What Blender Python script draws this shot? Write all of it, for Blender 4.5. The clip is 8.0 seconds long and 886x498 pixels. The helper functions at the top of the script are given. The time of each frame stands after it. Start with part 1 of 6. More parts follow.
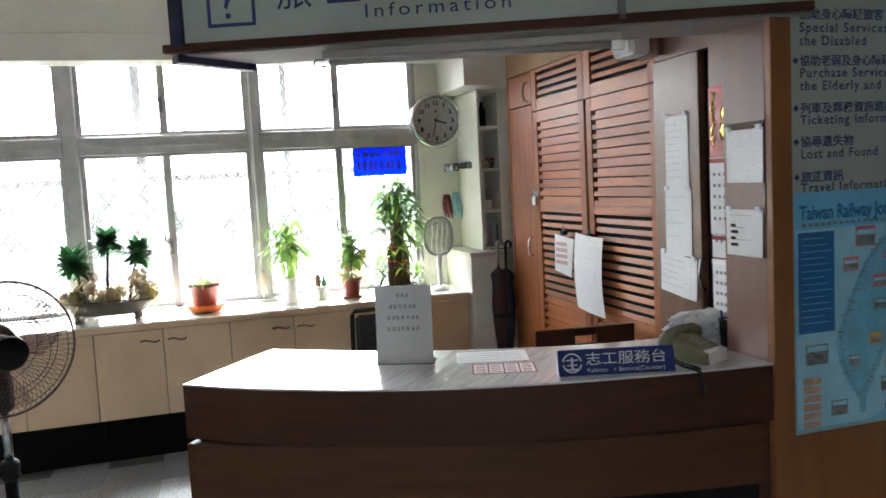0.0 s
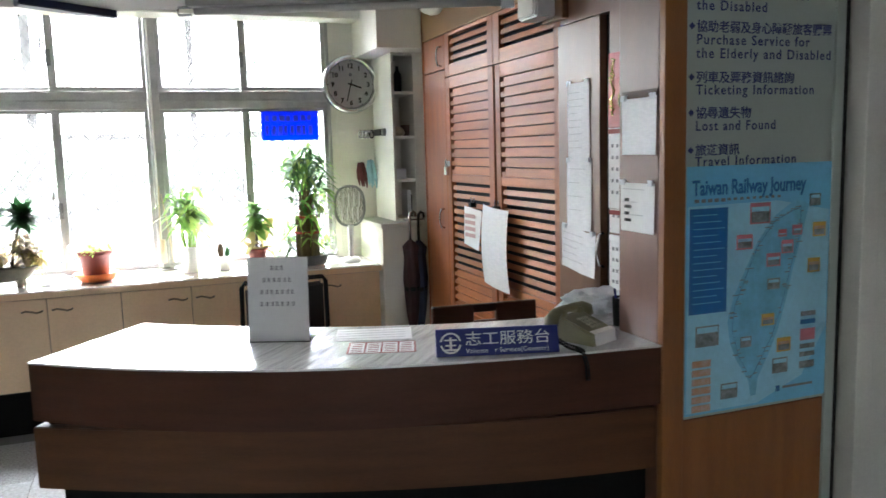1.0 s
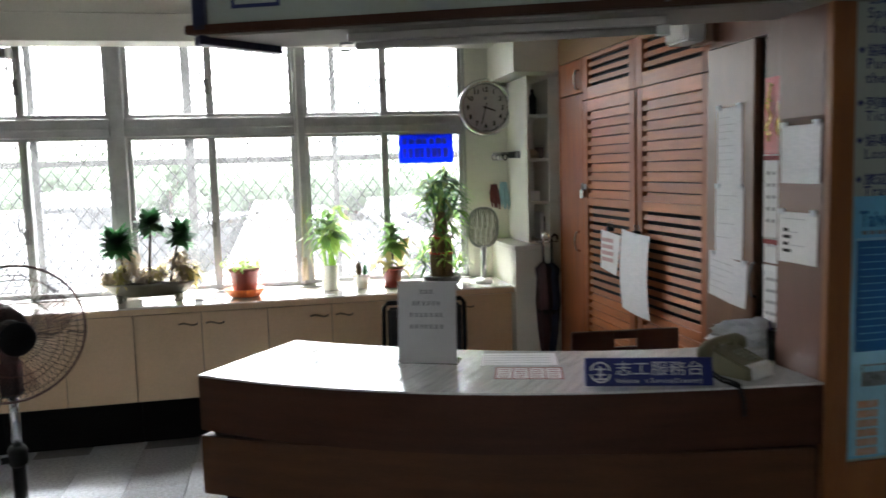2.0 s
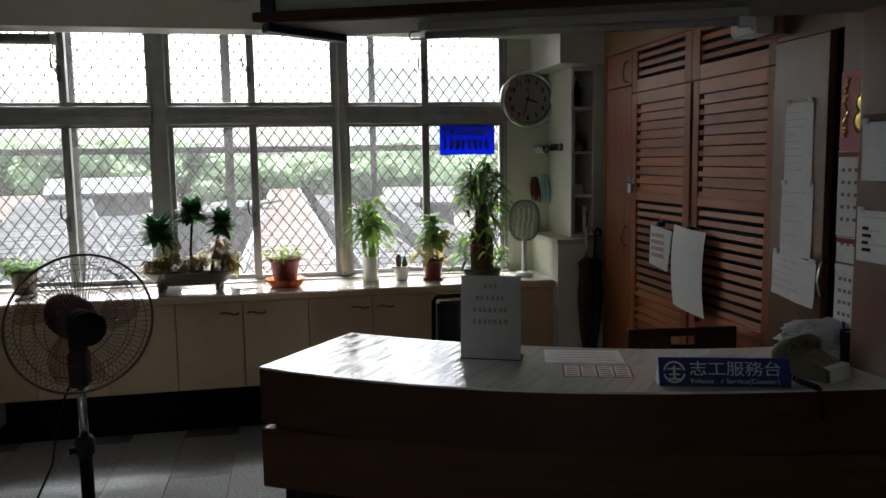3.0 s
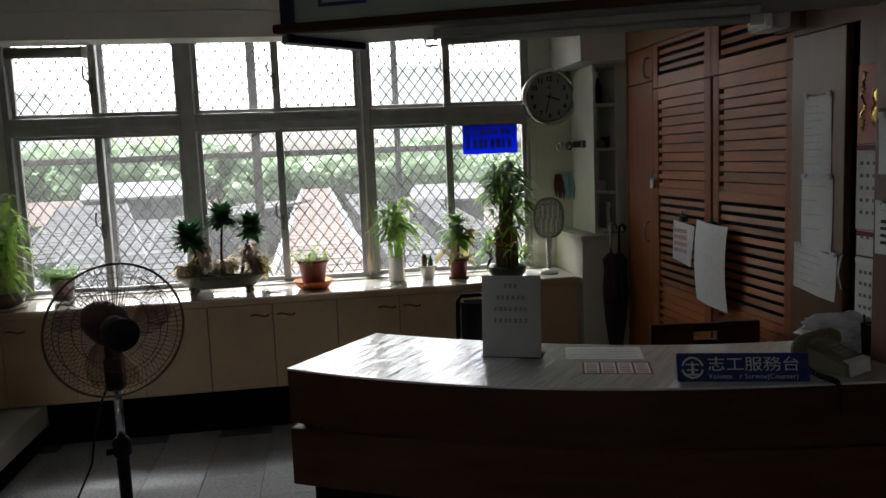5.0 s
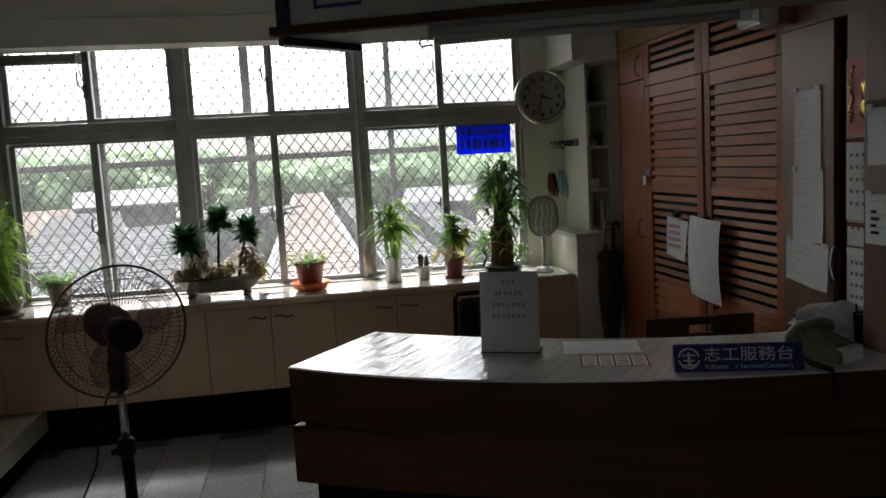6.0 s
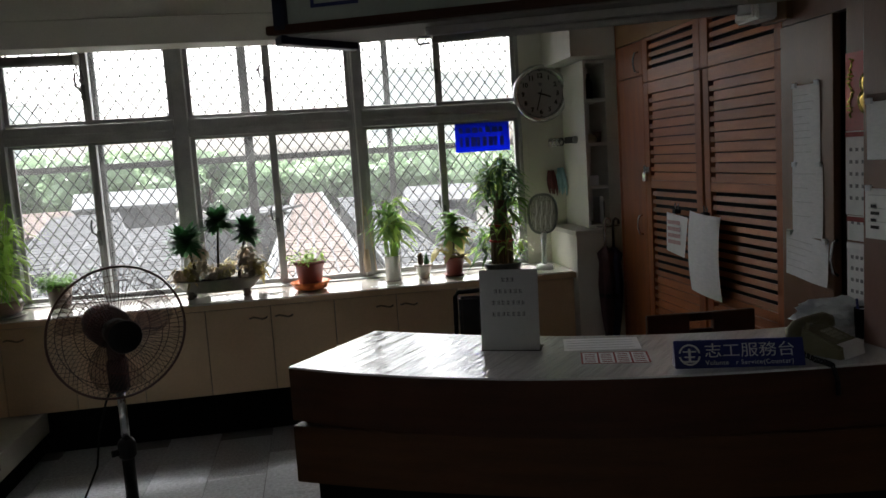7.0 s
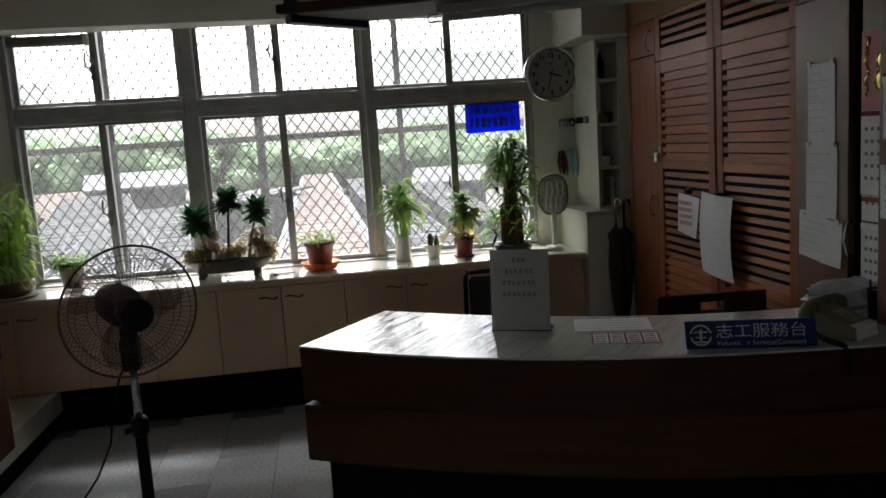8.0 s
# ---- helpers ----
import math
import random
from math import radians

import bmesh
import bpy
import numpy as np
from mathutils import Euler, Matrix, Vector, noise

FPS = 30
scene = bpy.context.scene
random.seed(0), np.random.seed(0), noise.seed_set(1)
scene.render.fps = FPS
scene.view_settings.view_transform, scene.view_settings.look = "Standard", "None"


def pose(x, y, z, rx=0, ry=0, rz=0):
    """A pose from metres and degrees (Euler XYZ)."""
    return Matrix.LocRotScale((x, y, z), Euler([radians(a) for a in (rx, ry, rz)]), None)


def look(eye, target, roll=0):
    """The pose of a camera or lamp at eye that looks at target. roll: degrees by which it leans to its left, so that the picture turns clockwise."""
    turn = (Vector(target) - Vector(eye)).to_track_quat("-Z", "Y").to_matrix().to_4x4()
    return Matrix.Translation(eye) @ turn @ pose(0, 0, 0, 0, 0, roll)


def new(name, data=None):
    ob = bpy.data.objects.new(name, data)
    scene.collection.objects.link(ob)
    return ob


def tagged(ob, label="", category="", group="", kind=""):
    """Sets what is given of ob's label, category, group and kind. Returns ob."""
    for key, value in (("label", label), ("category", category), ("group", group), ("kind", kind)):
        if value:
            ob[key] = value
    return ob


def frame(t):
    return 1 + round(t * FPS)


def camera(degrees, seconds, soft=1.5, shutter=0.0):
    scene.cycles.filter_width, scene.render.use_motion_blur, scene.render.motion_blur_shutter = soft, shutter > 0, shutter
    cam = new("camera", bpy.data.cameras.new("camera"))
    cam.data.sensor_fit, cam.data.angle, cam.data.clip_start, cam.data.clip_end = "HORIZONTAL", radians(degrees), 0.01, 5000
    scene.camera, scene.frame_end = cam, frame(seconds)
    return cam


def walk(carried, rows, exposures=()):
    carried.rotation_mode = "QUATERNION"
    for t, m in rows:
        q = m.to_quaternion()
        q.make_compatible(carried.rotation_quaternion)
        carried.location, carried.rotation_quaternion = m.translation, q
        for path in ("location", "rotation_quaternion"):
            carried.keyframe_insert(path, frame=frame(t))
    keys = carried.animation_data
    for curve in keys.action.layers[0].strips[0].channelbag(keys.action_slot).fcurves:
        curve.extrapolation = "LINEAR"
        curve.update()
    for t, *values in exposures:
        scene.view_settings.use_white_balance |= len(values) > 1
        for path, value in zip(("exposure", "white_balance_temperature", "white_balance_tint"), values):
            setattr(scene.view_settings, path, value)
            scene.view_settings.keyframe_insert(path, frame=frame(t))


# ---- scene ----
cam = camera(58.9, 8.0, shutter=0.5)

PATH = [
    (0, (0.046, 0.05, 1.553), (0.616, 1.959, 1.379), -3.0),
    (0.5, (0.11, 0.157, 1.545), (0.654, 2.071, 1.348), -2.6),
    (1, (0.318, 0.153, 1.528), (1.009, 2.013, 1.275), -1.6),
    (1.5, (0.368, 0.079, 1.547), (0.884, 2.0, 1.335), -2.0),
    (2, (0.208, 0.155, 1.567), (0.619, 2.101, 1.364), -1.6),
    (2.2, (0.126, 0.235, 1.565), (0.531, 2.183, 1.362), -1.2),
    (3.5, (0.04, 0.234, 1.58), (0.409, 2.185, 1.34), -1.0),
    (4, (0.048, 0.177, 1.575), (0.415, 2.128, 1.331), -1.2),
    (4.5, (0.059, 0.189, 1.592), (0.389, 2.147, 1.353), -1.6),
    (4.7, (0.075, 0.186, 1.599), (0.38, 2.149, 1.363), -2.0),
    (6, (0.051, 0.145, 1.584), (0.368, 2.107, 1.358), -3.2),
    (6.5, (0.056, 0.154, 1.58), (0.374, 2.115, 1.356), -3.5),
    (7, (0.055, 0.15, 1.583), (0.371, 2.111, 1.353), -3.7),
    (7.5, (0.056, 0.154, 1.576), (0.364, 2.113, 1.322), -3.7),
    (8, (0.051, 0.155, 1.577), (0.34, 2.115, 1.302), -3.7),
]

# exposure of the filming camera: bright first, then it settles on the window
EXPO = [(0, 5.25, 6050, 10), (0.5, 4.55, 6050, 10), (1.0, 5.45, 6000, 10), (1.5, 5.65, 6000, 10), (2.0, 4.52, 6150, 10), (3.3, 2.75, 6350, 10), (4.7, 2.68, 6400, 10), (8.0, 2.68, 6400, 10)]
walk(cam, [(t, look(eye, target, roll)) for t, eye, target, roll in PATH], EXPO)

# ---- light: an overcast, bright day outside the windows ----
world = bpy.data.worlds.new("overcast")
scene.world = world
world.use_nodes = True
wn, wl = world.node_tree.nodes, world.node_tree.links
sky = wn.new("ShaderNodeTexSky")
sky.sky_type, sky.sun_disc = "NISHITA", False
sky.sun_elevation, sky.sun_rotation = radians(62), radians(-17)
sky.dust_density, sky.air_density = 6.0, 1.5
pale = wn.new("ShaderNodeHueSaturation")
pale.inputs["Saturation"].default_value = 0.22
pale.inputs["Value"].default_value = 1.0
wl.new(sky.outputs[0], pale.inputs["Color"])
wl.new(pale.outputs[0], wn["Background"].inputs["Color"])
wn["Background"].inputs["Strength"].default_value = 0.15
sun = new("sun", bpy.data.lights.new("sun", "SUN"))
sun.data.energy, sun.data.angle, sun.data.color = 1.7, radians(20), (1.0, 0.98, 0.95)
sun.matrix_world = look((-1.4, 4.6, 9.0), (0, 0, 0))


# ---- materials ----
def mat(name, base, rough=0.6, vary=0.25, scale=6.0, bump=0.15, fine=80.0, metal=0.0, stretch=(1, 1, 1), second=None, coat=0.0, each=0.0, deep=0.004, spec=0.5, turn=0.0):
    """Colour with broad stains and fine grain, roughness that varies, and relief, in metres of object space."""
    m = bpy.data.materials.new(name)
    m.use_nodes = True
    n, l = m.node_tree.nodes, m.node_tree.links
    p = n["Principled BSDF"]
    co = n.new("ShaderNodeTexCoord")
    mp = n.new("ShaderNodeMapping")
    if turn:
        mp.vector_type = "TEXTURE"
        mp.inputs["Rotation"].default_value = (0, 0, radians(turn))
        stretch = tuple(1 / c for c in stretch)
    mp.inputs["Scale"].default_value = stretch
    l.new(co.outputs["Object"], mp.inputs["Vector"])
    a, b = n.new("ShaderNodeTexNoise"), n.new("ShaderNodeTexNoise")
    a.inputs["Scale"].default_value, b.inputs["Scale"].default_value = scale, fine
    a.inputs["Detail"].default_value, b.inputs["Detail"].default_value = 6, 3
    l.new(mp.outputs[0], a.inputs["Vector"])
    l.new(mp.outputs[0], b.inputs["Vector"])
    mixed = n.new("ShaderNodeMix")
    mixed.data_type = "FLOAT"
    mixed.inputs[0].default_value = 0.35
    l.new(a.outputs["Fac"], mixed.inputs[2])
    l.new(b.outputs["Fac"], mixed.inputs[3])
    ramp = n.new("ShaderNodeValToRGB")
    low = second if second else tuple(c * (1 - vary) for c in base)
    high = base if second else tuple(min(1, c * (1 + vary * 0.6)) for c in base)
    ramp.color_ramp.elements[0].position, ramp.color_ramp.elements[1].position = 0.34, 0.66
    ramp.color_ramp.elements[0].color, ramp.color_ramp.elements[1].color = (*low, 1), (*high, 1)
    l.new(mixed.outputs[0], ramp.inputs[0])
    out = ramp.outputs[0]
    if each:
        info = n.new("ShaderNodeObjectInfo")
        rng = n.new("ShaderNodeMapRange")
        rng.inputs[3].default_value, rng.inputs[4].default_value = 1 - each, 1 + each
        l.new(info.outputs["Random"], rng.inputs[0])
        hs = n.new("ShaderNodeHueSaturation")
        l.new(rng.outputs[0], hs.inputs["Value"])
        l.new(out, hs.inputs["Color"])
        out = hs.outputs[0]
    l.new(out, p.inputs["Base Color"])
    rr = n.new("ShaderNodeMapRange")
    rr.inputs[3].default_value, rr.inputs[4].default_value = max(0.02, rough * 0.8), min(1, rough * 1.2)
    l.new(a.outputs["Fac"], rr.inputs[0])
    l.new(rr.outputs[0], p.inputs["Roughness"])
    p.inputs["Metallic"].default_value = metal
    p.inputs["Specular IOR Level"].default_value = spec
    p.inputs["Coat Weight"].default_value = coat
    if bump:
        bp = n.new("ShaderNodeBump")
        bp.inputs["Strength"].default_value, bp.inputs["Distance"].default_value = bump, deep
        l.new(mixed.outputs[0], bp.inputs["Height"])
        l.new(bp.outputs[0], p.inputs["Normal"])
        l.new(bp.outputs[0], p.inputs["Coat Normal"])
    return m


def glass(name, rough=0.0, tint=(1, 1, 1), haze_veil=0.0):
    """Thin pane: mostly clear, with a Fresnel reflection and a translucent veil that scatters daylight in place of
    outdoor haze.
    """
    m = bpy.data.materials.new(name)
    m.use_nodes = True
    n, l = m.node_tree.nodes, m.node_tree.links
    n.remove(n["Principled BSDF"])
    fr = n.new("ShaderNodeFresnel")
    fr.inputs["IOR"].default_value = 1.45
    tr, gl, mx = n.new("ShaderNodeBsdfTransparent"), n.new("ShaderNodeBsdfGlossy"), n.new("ShaderNodeMixShader")
    tr.inputs["Color"].default_value = (*tint, 1)
    gl.inputs["Roughness"].default_value = rough
    l.new(fr.outputs[0], mx.inputs[0])
    l.new(tr.outputs[0], mx.inputs[1])
    l.new(gl.outputs[0], mx.inputs[2])
    last = mx
    # milky translucent share that washes out the view as haze would
    if haze_veil:
        tl, du, no = n.new("ShaderNodeBsdfTranslucent"), n.new("ShaderNodeMixShader"), n.new("ShaderNodeTexNoise")
        tl.inputs["Color"].default_value = (0.9, 0.9, 0.88, 1)
        no.inputs["Scale"].default_value, no.inputs["Detail"].default_value = 3.0, 6
        co, rg = n.new("ShaderNodeTexCoord"), n.new("ShaderNodeMapRange")
        rg.inputs[3].default_value, rg.inputs[4].default_value = haze_veil * 0.7, haze_veil * 1.3
        l.new(co.outputs["Object"], no.inputs["Vector"])
        l.new(no.outputs["Fac"], rg.inputs[0])
        l.new(rg.outputs[0], du.inputs[0])
        l.new(mx.outputs[0], du.inputs[1])
        l.new(tl.outputs[0], du.inputs[2])
        last = du
    l.new(last.outputs[0], n["Material Output"].inputs["Surface"])
    return m


def film(name, colour, through_part):
    """Tinted translucent plastic sheet."""
    m = mat(name, colour, rough=0.35, vary=0.1, bump=0.05)
    p = m.node_tree.nodes["Principled BSDF"]
    n, l = m.node_tree.nodes, m.node_tree.links
    tl, mx = n.new("ShaderNodeBsdfTranslucent"), n.new("ShaderNodeMixShader")
    tl.inputs["Color"].default_value = (*colour, 1)
    mx.inputs[0].default_value = through_part
    l.new(p.outputs[0], mx.inputs[1])
    l.new(tl.outputs[0], mx.inputs[2])
    l.new(mx.outputs[0], n["Material Output"].inputs["Surface"])
    return m


M = {}
M["wall"] = mat("cream_wall_paint", (0.74, 0.72, 0.64), 0.7, 0.10, 2.5, 0.12, 120)
M["hall"] = mat("dull_hall_paint", (0.34, 0.32, 0.28), 0.75, 0.12, 2.0, 0.1, 90)
M["white_wall"] = mat("white_wall_paint", (0.72, 0.7, 0.64), 0.7, 0.08, 2.0, 0.1, 90)
M["ceiling"] = mat("ceiling_paint", (0.72, 0.71, 0.67), 0.8, 0.08, 2, 0.1, 90)
M["header"] = mat("cream_header_board", (0.62, 0.6, 0.53), 0.55, 0.08, 3, 0.06, 90)
M["alu"] = mat("aged_aluminium", (0.42, 0.42, 0.41), 0.42, 0.22, 9, 0.1, 140, metal=0.55)
M["alu_dark"] = mat("grey_painted_steel", (0.2, 0.2, 0.2), 0.5, 0.3, 9, 0.1, 140, metal=0.3)
# near-black colour stands in for wire seen dark against the bright sky
M["wire"] = mat("backlit_dark_wire", (0.009, 0.0095, 0.0095), 0.8, 0.3, 30, 0.0, 200, spec=0.05)
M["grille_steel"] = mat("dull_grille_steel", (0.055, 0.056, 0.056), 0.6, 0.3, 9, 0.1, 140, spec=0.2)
M["stone_top"] = mat("worn_cream_worktop", (0.8, 0.75, 0.69), 0.1, 0.1, 5, 0.06, 60, coat=0.5)
M["door_cream"] = mat("cream_laminate_door", (0.66, 0.475, 0.295), 0.42, 0.1, 3, 0.05, 70, each=0.05)
M["carcass"] = mat("cabinet_carcass", (0.3, 0.23, 0.16), 0.6, 0.15, 4, 0.05, 70)
# black of the kick boards, deepened to hold the shade in recesses
M["kick"] = mat("black_kick_and_recess_shade", (0.008, 0.0075, 0.0075), 0.8, 0.3, 6, 0.1, 80, spec=0.1)
M["bronze"] = mat("bronze_handle", (0.22, 0.17, 0.12), 0.35, 0.2, 20, 0.0, 90, metal=0.8)
M["counter_top"] = mat("white_laminate_under_film", (0.73, 0.73, 0.715), 0.07, 0.06, 6, 0.8, 11, coat=0.8, stretch=(0.5, 3.4, 1), deep=0.014, turn=53)
M["veneer"] = mat("red_brown_veneer", (0.068, 0.026, 0.0125), 0.5, 0.25, 3.0, 0.07, 45, stretch=(1, 1, 9), spec=0.2)
M["veneer_low"] = mat("lighter_brown_veneer", (0.088, 0.038, 0.015), 0.5, 0.25, 3.0, 0.07, 45, stretch=(1, 1, 9), spec=0.2)
M["cedar"] = mat("reddish_cedar", (0.46, 0.155, 0.05), 0.45, 0.0, 2.2, 0.15, 40, stretch=(10, 1.1, 10), second=(0.28, 0.086, 0.029), each=0.12, spec=0.4)
M["cedar_up"] = mat("reddish_cedar_upright", (0.36, 0.12, 0.045), 0.45, 0.0, 2.2, 0.15, 40, stretch=(10, 10, 1.1), second=(0.23, 0.075, 0.03), each=0.08, spec=0.25)
M["panel_brown"] = mat("grey_brown_board", (0.165, 0.078, 0.04), 0.36, 0.18, 2.5, 0.1, 40, stretch=(6, 6, 1))
M["pillar"] = mat("pillar_veneer", (0.165, 0.074, 0.05), 0.38, 0.15, 2.0, 0.08, 40, stretch=(6, 6, 1))
M["orange_wood"] = mat("orange_trim_wood", (0.26, 0.1, 0.03), 0.4, 0.2, 2.5, 0.1, 40, stretch=(8, 8, 1))
M["underside"] = mat("grey_brown_underside", (0.27, 0.25, 0.22), 0.6, 0.12, 3, 0.06, 60)
M["lamp_white"] = mat("yellowed_lamp_enamel", (0.46, 0.44, 0.4), 0.4, 0.1, 8, 0.04, 80)
M["ply_tan"] = mat("tan_plywood", (0.3, 0.185, 0.095), 0.55, 0.15, 2.5, 0.1, 40, stretch=(6, 1, 6), spec=0.2)
# near-black colour that paints the shade of gaps and the cupboard interior
M["gap_shade"] = mat("gap_shade_black", (0.012, 0.009, 0.008), 0.9, 0.2, 4, 0.0, 40)
M["chair_wood"] = mat("dark_chair_wood", (0.06, 0.022, 0.014), 0.35, 0.3, 4, 0.08, 60, stretch=(1, 6, 6))
M["black"] = mat("black_plastic", (0.009, 0.009, 0.0095), 0.6, 0.3, 10, 0.08, 120, spec=0.25)
M["charcoal"] = mat("charcoal_upholstery", (0.03, 0.03, 0.034), 0.85, 0.3, 12, 0.4, 180)
M["silver"] = mat("brushed_steel", (0.62, 0.62, 0.63), 0.25, 0.12, 20, 0.04, 120, metal=1.0)
M["maroon"] = mat("maroon_fan_plastic", (0.022, 0.006, 0.007), 0.5, 0.2, 8, 0.04, 90, spec=0.3)
M["blade"] = film("red_tinted_blade", (0.2, 0.05, 0.045), 0.3)
bn, bl_ = M["blade"].node_tree.nodes, M["blade"].node_tree.links
clear_part, veil = bn.new("ShaderNodeBsdfTransparent"), bn.new("ShaderNodeMixShader")
veil.inputs[0].default_value = 0.6
bl_.new(bn["Material Output"].inputs["Surface"].links[0].from_socket, veil.inputs[1])
bl_.new(clear_part.outputs[0], veil.inputs[2])
bl_.new(veil.outputs[0], bn["Material Output"].inputs["Surface"])
M["white_plastic"] = mat("white_plastic", (0.7, 0.7, 0.68), 0.4, 0.08, 8, 0.05, 80)
M["paper"] = mat("white_paper", (0.84, 0.84, 0.84), 0.7, 0.06, 8, 0.25, 60)
M["paper_old"] = mat("grey_printed_paper", (0.76, 0.76, 0.77), 0.7, 0.1, 14, 0.3, 120)
M["paper_text"] = mat("paper_with_faint_print", (0.84, 0.84, 0.86), 0.6, 0.0, 16, 0.08, 60, stretch=(2.2, 2.2, 7), second=(0.72, 0.73, 0.755))
M["dial"] = mat("aged_clock_dial", (0.52, 0.515, 0.49), 0.6, 0.06, 8, 0.0, 60)
M["print_soft"] = mat("faint_print", (0.55, 0.55, 0.57), 0.8, 0.2, 60, 0.0, 200)
M["print"] = mat("grey_print", (0.24, 0.24, 0.26), 0.8, 0.3, 60, 0.0, 200)
M["print_pink"] = mat("faded_pink_print", (0.62, 0.42, 0.42), 0.8, 0.2, 60, 0.0, 200)
M["print_red"] = mat("red_brown_print", (0.3, 0.06, 0.06), 0.8, 0.3, 60, 0.0, 200)
M["navy"] = mat("navy_sign_blue", (0.012, 0.02, 0.16), 0.35, 0.15, 8, 0.04, 90)
M["navy_dark"] = mat("dark_navy_steel", (0.012, 0.014, 0.05), 0.45, 0.2, 8, 0.04, 90)
M["navy_print"] = mat("navy_print", (0.02, 0.03, 0.14), 0.6, 0.15, 20, 0.0, 90)
M["sign_white"] = mat("sign_lettering_white", (0.75, 0.77, 0.78), 0.5, 0.06, 20, 0.0, 90)
M["board_green"] = mat("pale_green_sign_board", (0.4, 0.45, 0.4), 0.35, 0.06, 3, 0.05, 90)
M["map_blue"] = mat("poster_sky_blue", (0.2, 0.56, 0.78), 0.3, 0.1, 3, 0.04, 60)
M["map_pale"] = mat("poster_pale_blue", (0.36, 0.69, 0.83), 0.3, 0.12, 6, 0.02, 60)
M["map_land"] = mat("poster_land_blue", (0.2, 0.53, 0.72), 0.3, 0.2, 14, 0.02, 60)
M["map_deep"] = mat("poster_deep_blue", (0.025, 0.16, 0.42), 0.3, 0.15, 6, 0.02, 60)
M["pic_red"] = mat("picture_red_border", (0.62, 0.2, 0.24), 0.4, 0.1, 9, 0.0, 60)
M["pic_yellow"] = mat("picture_yellow_border", (0.65, 0.42, 0.08), 0.4, 0.1, 9, 0.0, 60)
M["pic_dark"] = mat("picture_dark", (0.1, 0.12, 0.11), 0.4, 0.0, 40, 0.0, 90, second=(0.35, 0.38, 0.4))
M["pic_warm"] = mat("picture_warm", (0.5, 0.25, 0.12), 0.4, 0.0, 40, 0.0, 90, second=(0.55, 0.45, 0.4))
M["red_gold"] = mat("festive_red", (0.42, 0.03, 0.03), 0.4, 0.2, 9, 0.05, 60)
M["gold"] = mat("gold_foil", (0.7, 0.48, 0.1), 0.25, 0.15, 20, 0.1, 90, metal=0.7)
M["film_print"] = film("grey_blue_print", (0.16, 0.18, 0.42), 0.6)
M["film_blue"] = film("blue_window_film", (0.035, 0.085, 0.66), 0.75)
# panes carry a faint veil that imitates haze over the far view
M["clear"] = glass("window_glass", haze_veil=0.022)
M["acrylic"] = glass("clear_acrylic", 0.03)
M["terracotta"] = mat("red_plastic_pot", (0.23, 0.04, 0.03), 0.45, 0.2, 12, 0.08, 80)
M["orange"] = mat("orange_saucer", (0.75, 0.2, 0.05), 0.4, 0.1, 12, 0.04, 80)
M["pot_white"] = mat("white_ceramic", (0.72, 0.71, 0.66), 0.25, 0.08, 8, 0.04, 60)
M["pot_dark"] = mat("dark_glazed_pot", (0.06, 0.065, 0.06), 0.3, 0.3, 10, 0.1, 60)
M["pot_brown"] = mat("brown_glazed_pot", (0.12, 0.07, 0.05), 0.35, 0.3, 10, 0.1, 60)
M["stoneware"] = mat("grey_green_tray", (0.17, 0.165, 0.13), 0.6, 0.25, 12, 0.25, 70)
M["soil"] = mat("potting_soil", (0.05, 0.035, 0.025), 0.95, 0.4, 40, 0.6, 120)
M["bark"] = mat("plant_bark", (0.1, 0.07, 0.045), 0.85, 0.35, 30, 0.5, 120)
M["cane"] = mat("bamboo_cane", (0.16, 0.1, 0.04), 0.5, 0.35, 18, 0.2, 90)
M["red_tie"] = mat("red_ribbon", (0.4, 0.03, 0.02), 0.5, 0.2, 18, 0.1, 90)


def leaf(name, base, gain=0.35):
    m = film(name, base, gain)
    return m


M["leaf_dark"] = leaf("dark_green_leaf", (0.045, 0.16, 0.05), 0.4)
M["leaf_mid"] = leaf("mid_green_leaf", (0.2, 0.37, 0.08), 0.6)
M["leaf_deep"] = leaf("deep_green_leaf", (0.09, 0.21, 0.05), 0.45)
M["leaf_light"] = leaf("light_green_leaf", (0.4, 0.58, 0.13), 0.6)
M["leaf_yellow"] = leaf("yellowing_leaf", (0.46, 0.4, 0.17), 0.5)
M["leaf_dry"] = leaf("dry_cream_leaf", (0.56, 0.47, 0.34), 0.4)
M["phone"] = mat("olive_beige_plastic", (0.2, 0.19, 0.11), 0.45, 0.12, 10, 0.05, 90)
M["phone_key"] = mat("phone_keys", (0.36, 0.35, 0.25), 0.45, 0.1, 30, 0.0, 90)
M["bag"] = film("crumpled_plastic", (0.72, 0.75, 0.78), 0.3)
M["fan_rim"] = mat("red_brown_fan_rim", (0.13, 0.062, 0.048), 0.4, 0.2, 20, 0.0, 90)
M["fan_wire"] = mat("brown_fan_wire", (0.07, 0.036, 0.026), 0.45, 0.2, 20, 0.0, 90, spec=0.3)
M["umbrella"] = mat("black_umbrella_cloth", (0.018, 0.018, 0.022), 0.6, 0.4, 20, 0.3, 120)
M["umbrella_blue"] = mat("navy_umbrella_cloth", (0.022, 0.034, 0.085), 0.6, 0.4, 20, 0.3, 120)
M["umbrella_red"] = mat("maroon_umbrella_cloth", (0.05, 0.015, 0.02), 0.6, 0.4, 20, 0.3, 120)
M["cloth_blue"] = mat("pale_blue_cloth", (0.3, 0.5, 0.58), 0.85, 0.15, 20, 0.3, 150)
M["cloth_red"] = mat("dark_red_cloth", (0.12, 0.025, 0.025), 0.85, 0.2, 20, 0.3, 150)
